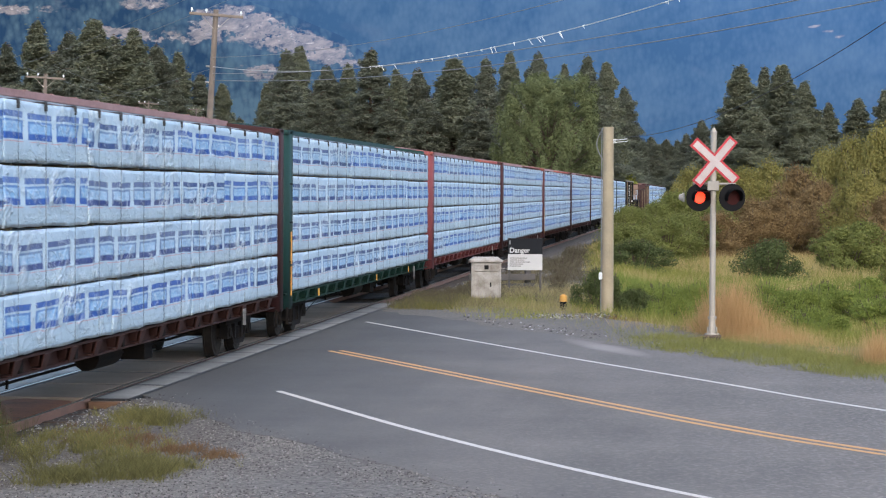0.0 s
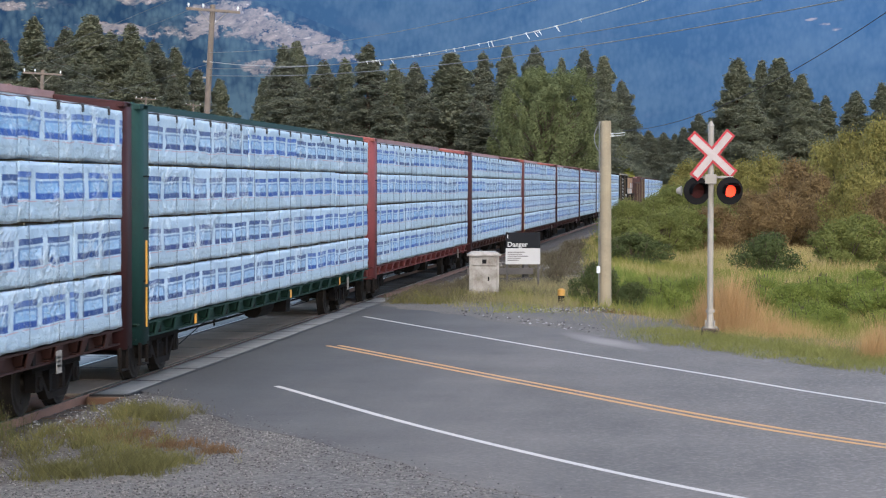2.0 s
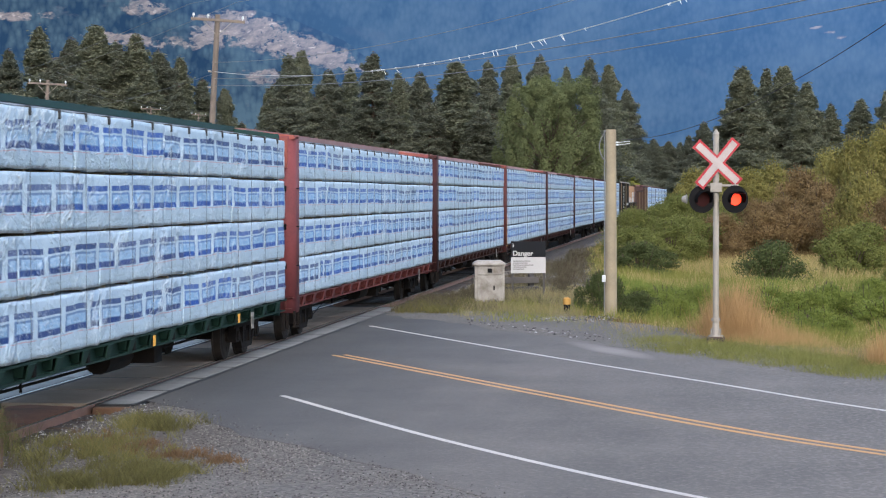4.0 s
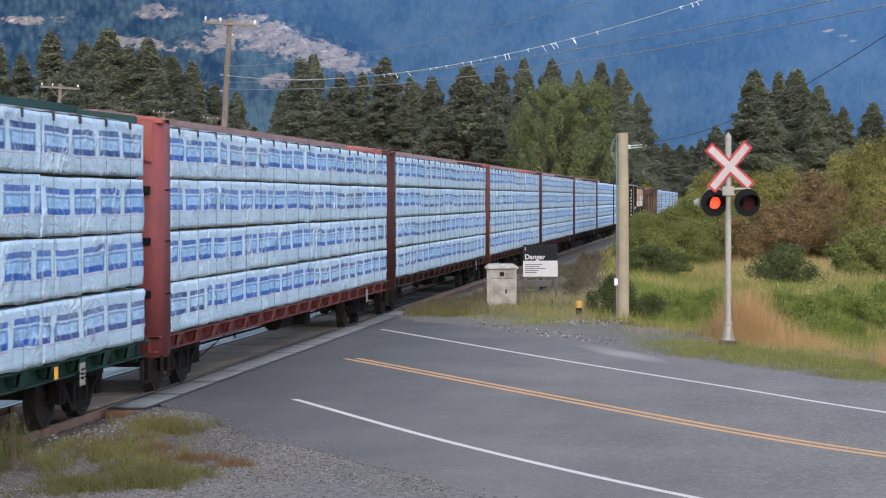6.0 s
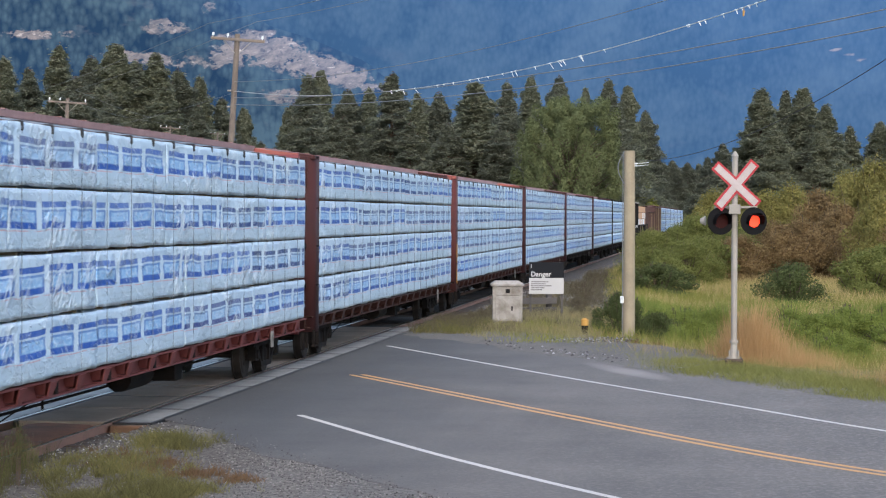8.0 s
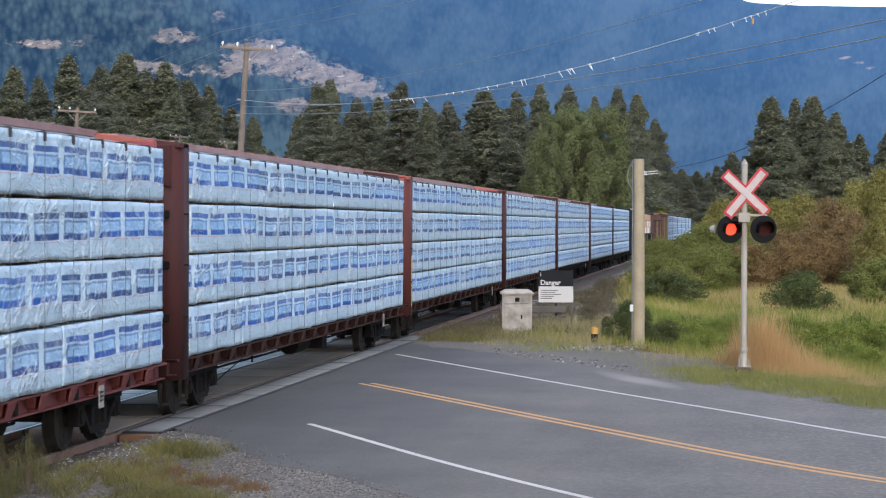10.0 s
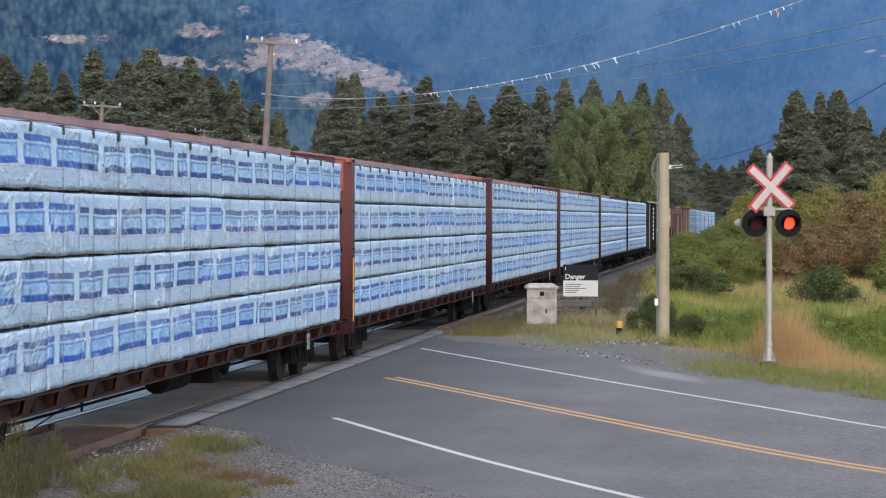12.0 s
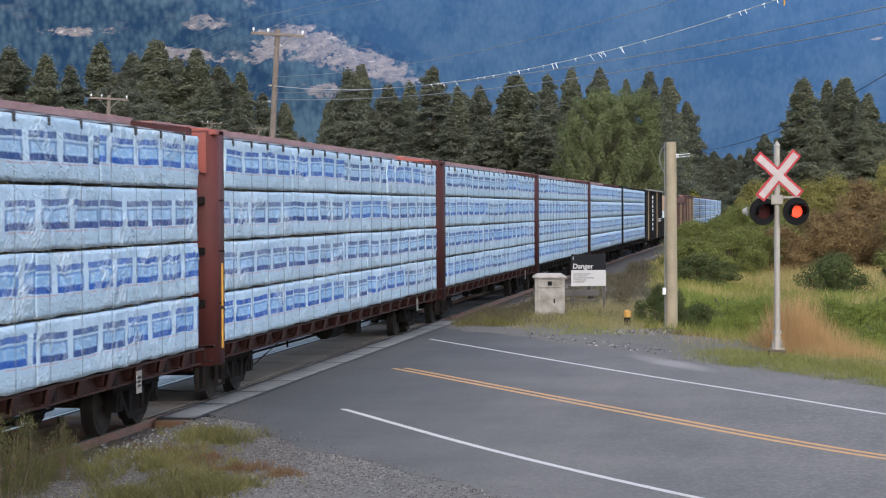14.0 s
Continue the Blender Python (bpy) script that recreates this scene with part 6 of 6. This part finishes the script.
def verge(p, lo=7.0, soft=0.6):
    lo = lo + 1.3 * smooth_step(p[:, 1], 45, 54)
    return np.clip((road_offset(p[:, 0], p[:, 1]) - lo) / soft, 0, 1) * (np.abs(p[:, 0] - TRACK_X) > 2.3)


def build_grass():
    rng = np.random.default_rng(11)
    def open_meadow(q):
        return q[:, 0] > -0.050 * q[:, 1] + 0.5 * np.sin(q[:, 1] * 0.7)
    p = scatter(rng, 120000, -6.5, 12, 34, 74, lambda q: verge(q, 6.7, 0.5) * np.clip(patches(q, 0.35, 1.0) * 1.6 - 0.1, 0.25, 1) * (1 - 0.6 * (q[:, 0] < -1.0)))
    blades("verge_grass", p, 0.17, 0.004, GRASS_VERGE, "short green roadside grass", "grass", 1, 0.5)
    p = scatter(rng, 190000, -2.4, 7.5, 32, 51, lambda q: np.clip((q[:, 0] + 2.3) / 1.6, 0, 1) ** 2 * verge(q, 5.75, 0.45) * (road_offset(q[:, 0], q[:, 1]) < 8.2) * np.clip(patches(q, 0.6, 17.0) * 1.8 - 0.2, 0.1, 1))
    blades("road_edge_grass", p, 0.15, 0.0032, GRASS_VERGE, "short green grass along the road's edge", "grass", 16, 0.6, base=-0.02)
    p = scatter(rng, 60000, -5.0, 12, 36, 74, lambda q: verge(q, 7.4, 1.2) * np.clip(patches(q, 0.3, 4.0) * 1.8 - 0.5, 0, 1))
    blades("straw_grass", p, 0.30, 0.0030, GRASS_DRY, "low dry straw-coloured grass", "grass", 2, 0.35)
    clumps = ((0.55, 48.6, 0.42, 0.9, 7500, 1.38), (1.05, 48.4, 0.5, 0.9, 3500, 0.95), (0.15, 49.4, 0.45, 0.8, 3000, 0.85), (1.6, 46.8, 0.6, 0.8, 4500, 0.55), (2.6, 43.2, 0.5, 1.0, 1500, 0.32), (3.15, 40.4, 0.24, 0.5, 2600, 0.85), (3.5, 41.6, 0.3, 0.6, 1800, 0.8), (4.3, 38.6, 0.3, 0.6, 1500, 0.6))
    p = np.concatenate([rng.normal(c[:2], c[2:4], (c[4], 2)) for c in clumps])
    h = np.concatenate([np.full(c[4], c[5]) * rng.uniform(0.3, 1.0, c[4]) for c in clumps])
    h *= np.concatenate([np.clip(1.12 - 0.22 * (((p[a:b] - c[:2]) / c[2:4]) ** 2).sum(1), 0.15, 1) for c, b, a in
                         zip(clumps, np.cumsum([c[4] for c in clumps]), np.cumsum([0] + [c[4] for c in clumps]))])
    ok = verge(p, 7.2, 0.5) > 0.5
    blades("dry_tall_grass", p[ok], h[ok], 0.0014, GRASS_TAN, "clumps of tall dry orange-brown grass", "grass", 3, 0.13)
    p = scatter(rng, 60000, -3.5, 9, 48, 72, lambda q: verge(q, 8.4, 1.5) * np.clip(patches(q, 0.22, 12.0) * 2.2 - 0.6, 0, 1))
    blades("green_weeds", p, 0.40, 0.009, GRASS_GREEN, "lush green weeds behind the verge", "weeds", 14, 0.35)
    p = scatter(rng, 170000, -6.2, 16, 66, 140, lambda q: verge(q, 8.0, 2.0) * open_meadow(q) * np.clip(patches(q, 0.10, 7.0) * 1.8 - 0.1, 0, 1))
    blades("meadow_grass", p, 0.42, 0.010, GRASS_GREEN, "green meadow grass", "grass", 4)
    p = scatter(rng, 60000, -3.6, 9, 66, 84, lambda q: verge(q, 8.0, 2.0) * open_meadow(q) * np.clip(patches(q, 0.16, 71.0) * 2.6 - 0.75, 0, 1))
    blades("rank_grass", p, 0.52, 0.009, LUSH_LEAF, "rank green grass in the damp meadow", "grass", 25, 0.3)
    p = scatter(rng, 110000, -6.2, 16, 72, 140, lambda q: verge(q, 8.0, 2.0) * open_meadow(q) * np.clip(patches(q, 0.14, 9.0) * 2.4 - 0.85, 0, 1))
    blades("meadow_straw", p, 0.60, 0.008, GRASS_DRY, "pale dry meadow grass gone to seed", "grass", 5, 0.25)
    p = scatter(rng, 40000, -8.0, -2.0, 60, 130, lambda q: (np.abs(q[:, 0] - TRACK_X) > 2.3) * ~open_meadow(q) * np.clip(patches(q, 0.35, 31.0) * 2.0 - 0.6, 0, 1))
    blades("bank_weeds", p, 0.30, 0.009, BANK_WEED, "faded grey-brown weeds on the stony bank", "weeds", 15, 0.5)
    # round the cabinet and along the track
    p = scatter(rng, 26000, -8.0, -3.2, 55, 72, lambda q: verge(q, 5.7, 1.6) * np.clip(patches(q, 0.5, 3.0) * 1.7 - 0.25, 0, 1))
    p = p[np.hypot(p[:, 0] + 6.06, p[:, 1] - 61) > 0.5]
    blades("trackside_grass", p, 0.32, 0.0045, GRASS_PALE, "dry grass round the cabinet", "grass", 6)
    p = scatter(rng, 14000, -8.0, -1.8, 53, 66, lambda q: verge(q, 5.5, 1.0) * np.clip(patches(q, 0.5, 5.0) * 1.7 - 0.4, 0, 1))
    blades("trackside_weeds", p, 0.20, 0.008, GRASS_GREEN, "green weeds by the crossing", "grass", 7)
    p = scatter(rng, 16000, -7.75, -5.6, 58, 78, lambda q: np.clip(patches(q, 0.7, 41.0) * 2.0 - 0.45, 0, 1))
    p = p[np.hypot(p[:, 0] + 6.06, p[:, 1] - 61) > 0.55]
    blades("track_edge_weeds", p, 0.30, 0.007, BANK_WEED, "straggling brown weeds along the track", "weeds", 20, 0.45)
    p = np.concatenate([rng.normal((-5.9, 60.2), (0.55, 0.35), (1500, 2)), rng.normal((-4.9, 59.2), (0.5, 0.5), (1300, 2)), rng.normal((-7.0, 60.4), (0.4, 0.5), (700, 2))])
    blades("cabinet_weeds", p, 0.24, 0.006, GRASS_VERGE, "soft green weeds at the cabinet's foot", "weeds", 22, 0.5)
    p = rng.normal((-1.9, 54.6), (0.5, 0.8), (1500, 2))
    blades("verge_weeds", p, 0.16, 0.007, GRASS_RED, "low reddish weeds at the gravel's edge", "weeds", 19, 0.5)
    # rough growth where the crossing panels end
    p = scatter(rng, 7000, -8.3, -6.7, 57.2, 66, lambda q: np.clip(patches(q, 0.8, 51.0) * 2.0 - 0.4, 0, 1))
    blades("crossing_weeds", p, 0.26, 0.006, BANK_WEED, "dull brown weeds where the crossing ends", "weeds", 23, 0.5, base=-0.03)
    p = scatter(rng, 6000, -8.1, -6.4, 56.6, 62, lambda q: np.clip(patches(q, 0.9, 61.0) * 2.2 - 0.6, 0, 1))
    blades("crossing_grass", p, 0.22, 0.005, GRASS_OLIVE, "olive grass where the crossing ends", "grass", 24, 0.5, base=-0.02)
    # weedy patches in the gravel on the camera's side
    def tufts(spots, per=34, wide=0.045):
        """Blades gathered into separate tufts round the given spots."""
        out = []
        for x, y, sx, sy, n in spots:
            k = max(3, n // per)
            heart = rng.normal((x, y), (sx, sy), (k, 2))
            out.append(np.repeat(heart, per, axis=0) + rng.normal(size=(k * per, 2)) * np.repeat(rng.uniform(0.5, 1.7, k), per)[:, None] * np.array([wide, wide * 1.3]))
        return np.concatenate(out)
    p = tufts(((-7.45, 28.8, 0.22, 0.40, 1500), (-6.95, 28.2, 0.16, 0.35, 700), (-6.2, 23.4, 0.24, 0.42, 3400), (-6.75, 22.8, 0.26, 0.35, 2200), (-7.2, 24.6, 0.35, 0.6, 1500), (-6.1, 24.1, 0.14, 0.3, 700)))
    p = p[(patches(p, 1.6, 6.0) > 0.42) & (p[:, 0] > -8.35)]
    blades("gravel_grass", p, 0.15, 0.0036, GRASS_SHORT, "patchy green grass in the gravel", "grass", 8, 0.55, base=-0.022)
    p = tufts(((-7.6, 28.9, 0.30, 0.5, 1500), (-7.2, 28.4, 0.25, 0.5, 900), (-7.7, 25.8, 0.38, 0.8, 2600), (-7.2, 26.4, 0.30, 0.6, 1300), (-6.6, 24.9, 0.35, 0.6, 1500), (-5.95, 23.7, 0.2, 0.4, 600)))
    p = p[(patches(p, 2.0, 26.0) > 0.42) & (p[:, 0] > -8.4)]
    blades("gravel_straw", p, 0.15, 0.0030, GRASS_OLIVE, "dry olive grass in the gravel", "grass", 18, 0.5, base=-0.022)
    p = tufts(((-6.86, 26.2, 0.34, 0.40, 900), (-6.25, 25.4, 0.26, 0.26, 800), (-5.7, 24.95, 0.18, 0.2, 380), (-7.5, 27.2, 0.3, 0.5, 500)))
    blades("gravel_weeds", p, 0.09, 0.0040, GRASS_RED, "low reddish weeds in the gravel", "weeds", 9, 0.6, base=-0.022)
    p = tufts(((-8.5, 25.6, 0.14, 0.6, 600), (-8.3, 23.6, 0.25, 0.6, 900)))
    blades("rail_weeds", p, 0.36, 0.0024, WEED_DARK, "straggling weeds beside the rail", "weeds", 10, 0.2, base=-0.10)


def build_stones():
    rng = np.random.default_rng(23)

    def pebbles(name, p, size, material, label, z=None):
        n = len(p)
        base = np.array([(1, 0, 0), (-1, 0, 0), (0, 1, 0), (0, -1, 0), (0, 0, 1), (0, 0, -1)], dtype=float)
        tri = np.array([(0, 2, 4), (2, 1, 4), (1, 3, 4), (3, 0, 4), (2, 0, 5), (1, 2, 5), (3, 1, 5), (0, 3, 5)])
        s = size * rng.uniform(0.5, 1.5, (n, 1, 1)) * rng.uniform(0.6, 1.2, (n, 6, 1))
        a = rng.uniform(0, 6.28, n)
        rot = np.zeros((n, 3, 3))
        rot[:, 0, 0], rot[:, 0, 1], rot[:, 1, 0], rot[:, 1, 1], rot[:, 2, 2] = np.cos(a), -np.sin(a), np.sin(a), np.cos(a), 0.7
        v = np.einsum("nij,kj->nki", rot, base) * s
        zz = surface_z(p[:, 0], p[:, 1]) if z is None else np.full(n, z)
        v += np.stack([p[:, 0], p[:, 1], zz + size * 0.15], 1)[:, None]
        f = (np.arange(n)[:, None, None] * 6 + tri[None]).reshape(-1, 3)
        tagged(new(name, fast_mesh(name, v.reshape(-1, 3), f, material)), label, "gravel", kind="stuff")

    n = Nodes("loose_stone", 0.9)
    n.colour(n.mix(n.m("POWER", n.island_random(), 1.8), (0.040, 0.036, 0.033), (0.27, 0.250, 0.230)))
    stone = n.mat
    n = Nodes("pale_ballast_stone", 0.9)
    n.colour(n.mix(n.m("POWER", n.island_random(), 2.6), (0.045, 0.040, 0.037), (0.42, 0.41, 0.40)))
    pale_stone = n.mat
    p = scatter(rng, 60000, -8.4, 2.0, 17, 31.2, lambda q: (road_offset(q[:, 0], q[:, 1]) < -5.6) * np.clip(patches(q, 0.5, 2.0) * 1.6 - 0.2, 0.1, 1))
    pebbles("loose_gravel", p, 0.0125, stone, "loose grey gravel beside the road", -0.02)
    p = scatter(rng, 9000, -8.2, 2.0, 17, 33, lambda q: np.exp(-((road_offset(q[:, 0], q[:, 1]) + 5.95) / 0.4) ** 2))
    pebbles("scattered_gravel", p, 0.012, stone, "gravel scattered over the asphalt's broken edge", -0.012)
    p = scatter(rng, 10000, TRACK_X - 2.6, TRACK_X + 2.4, 14, 31.2, lambda q: np.ones(len(q)))
    pebbles("ballast_stones", p, 0.03, pale_stone, "loose ballast stones round the ties", -0.14)
    p = scatter(rng, 9000, -8.5, -5.4, 58.6, 92, lambda q: np.clip(patches(q, 0.6, 81.0) * 1.8 - 0.1, 0.2, 1))
    pebbles("track_stones", p, 0.04, stone, "dark ballast stones along the track", -0.13)
    p = rng.normal((-8.0, 28.6), (0.28, 1.5), (2600, 2))
    pebbles("spilled_ballast", p[p[:, 0] > -8.4], 0.024, pale_stone, "grey ballast spilled beside the track", -0.034)
    p = scatter(rng, 16000, -7.7, -3.0, 59.5, 105, lambda q: (q[:, 0] < -0.052 * q[:, 1] + 0.6) * np.clip(patches(q, 0.4, 12.0) * 1.6 - 0.2, 0.1, 1))
    pebbles("bank_stones", p, 0.05, stone, "loose grey stones on the bank")
    p = np.concatenate([rng.normal((-3.4, 54.8), (0.5, 0.55), (900, 2)), scatter(rng, 3000, -6, 3, 38, 60, lambda q: (np.abs(road_offset(q[:, 0], q[:, 1]) - 6.8) < 0.5) * 1.0)])
    pebbles("roadside_stones", p, 0.03, pale_stone, "pale stones at the road's edge", -0.01)


def build_shoulder():
    """Gravel apron on the camera's side of the road, up to the track."""
    bm = bmesh.new()
    v = [bm.verts.new(q) for q in ((TRACK_X + 1.4, 6, -0.020), (6, 6, -0.020), (9, 13, -0.020), (-7.6, 36, -0.020), (TRACK_X + 1.4, 31.2, -0.020))]
    bm.faces.new(v)
    tagged(new("gravel_apron", mesh_of("gravel_apron", bm, GRAVEL)), "grey gravel apron between road and track", "gravel", kind="structure")
    bm = bmesh.new()
    pts = [q for q in along(ROAD, 0.3) if 18 < q.y < 56.5]
    ribbon(bm, pts, lambda i: 6.15 + 0.16 * math.sin(i * 0.31) + 0.12 * math.sin(i * 0.83) + random.uniform(-0.07, 0.07),
           lambda i: 7.3 + 3.0 * float(smooth_step(pts[i].y, 39.5, 46)) + 0.3 * math.sin(i * 0.3) + 0.15 * math.sin(i * 0.8), -0.008, 0.008)
    tagged(new("gravel_shoulder", mesh_of("gravel_shoulder", bm, DUSTY_GRAVEL)), "grey gravel shoulder along the road", "gravel", kind="structure")


def build_bank():
    """Stony bank beside the track beyond the crossing."""
    ys, ks = np.linspace(59.6, 150, 150), np.linspace(0, 1, 14)
    gy, gk = np.meshgrid(ys, ks)
    edge = np.maximum(-0.052 * gy + 0.35 * np.sin(gy * 0.9) + 0.2 * np.sin(gy * 2.3), TRACK_X + 2.4)
    gx = TRACK_X + 2.0 + (edge - TRACK_X - 2.0) * gk
    z = np.maximum(ground_z(gx, gy) + 0.012, -0.16 - 0.02 * np.sin(gy * 3) + 0 * gx)
    i = (np.arange(13)[:, None] * 150 + np.arange(149)[None]).ravel()
    ob = new("stony_bank", fast_mesh("stony_bank", np.stack([gx, gy, z], -1).reshape(-1, 3), np.stack([i, i + 1, i + 151, i + 150], 1)[:, ::-1], BANK))
    tagged(ob, "grey-brown stony bank beside the track", "bank", kind="structure")


def build_far_apron():
    """Pale sheet beyond the track, its colour standing in for daylight seen under cars."""
    bm = bmesh.new()
    ys = np.linspace(12, 70, 40)
    rows = [[bm.verts.new((TRACK_X + x + (0.25 * noise.noise(Vector((y * 0.4, k, 0))) if k == 3 else 0.0), y, z)) for k, (x, z) in enumerate(((-1.405, -0.005), (-1.9, -0.004), (-4.5, -0.004), (-7.5, -0.03)))] for y in ys]
    for p, q in zip(rows, rows[1:]):
        for k in range(3):
            bm.faces.new((p[k], q[k], q[k + 1], p[k + 1]))
    tagged(new("far_ground_sheet", mesh_of("far_ground_sheet", bm, BRIGHT_GROUND)), "pale sheet brightening the ground beyond the track", "gravel", kind="structure")


build_shoulder()
build_far_apron()
build_bank()
build_grass()
build_stones()


# ---- what moves ----
def train_y(t):
    """Where the third car's load starts along the track, in metres ahead of the camera."""
    return 30.17 - 5.87 * (t - 6.5) - (0.0 if t > 3 else 0.075 * (3 - t))


def motions():
    rows = [i * 1.0 for i in range(15)]
    for k, car in enumerate(CARS):
        walk(car, [(t, pose(TRACK_X, train_y(t) + (k - 2) * CAR_PITCH, 0)) for t in rows])
    steps = [i * 0.1 for i in range(141)]
    for w, q in WHEELSETS:
        walk(w, [(t, pose(0, q, 0.457, math.degrees((train_y(0) - train_y(t)) / 0.457))) for t in steps])
    # the two lamps flash by made-up shutter flaps: each lifts under the hood while its lamp is to look lit
    switches = [-0.3, 0.45, 1.2, 1.88, 2.68, 3.38, 4.1, 4.8, 5.53, 6.24, 6.98, 7.66, 8.4, 9.0, 9.75, 10.45, 11.2, 11.87, 12.66, 13.27, 14.2]
    for side, shutter in enumerate(SHUTTERS):
        rows = []
        for i in range(len(switches) - 1):
            lit = (i % 2 == 0) == (side == 0)
            for t in (switches[i] + 0.04, switches[i + 1] - 0.04):
                if 0 <= t <= 14:
                    rows.append((t, pose(0, -0.042, 0.15, -82 if lit else 0)))
        if rows[0][0] > 0:
            rows.insert(0, (0.0, rows[0][1]))
        if rows[-1][0] < 14:
            rows.append((14.0, rows[-1][1]))
        walk(shutter, rows)


motions()
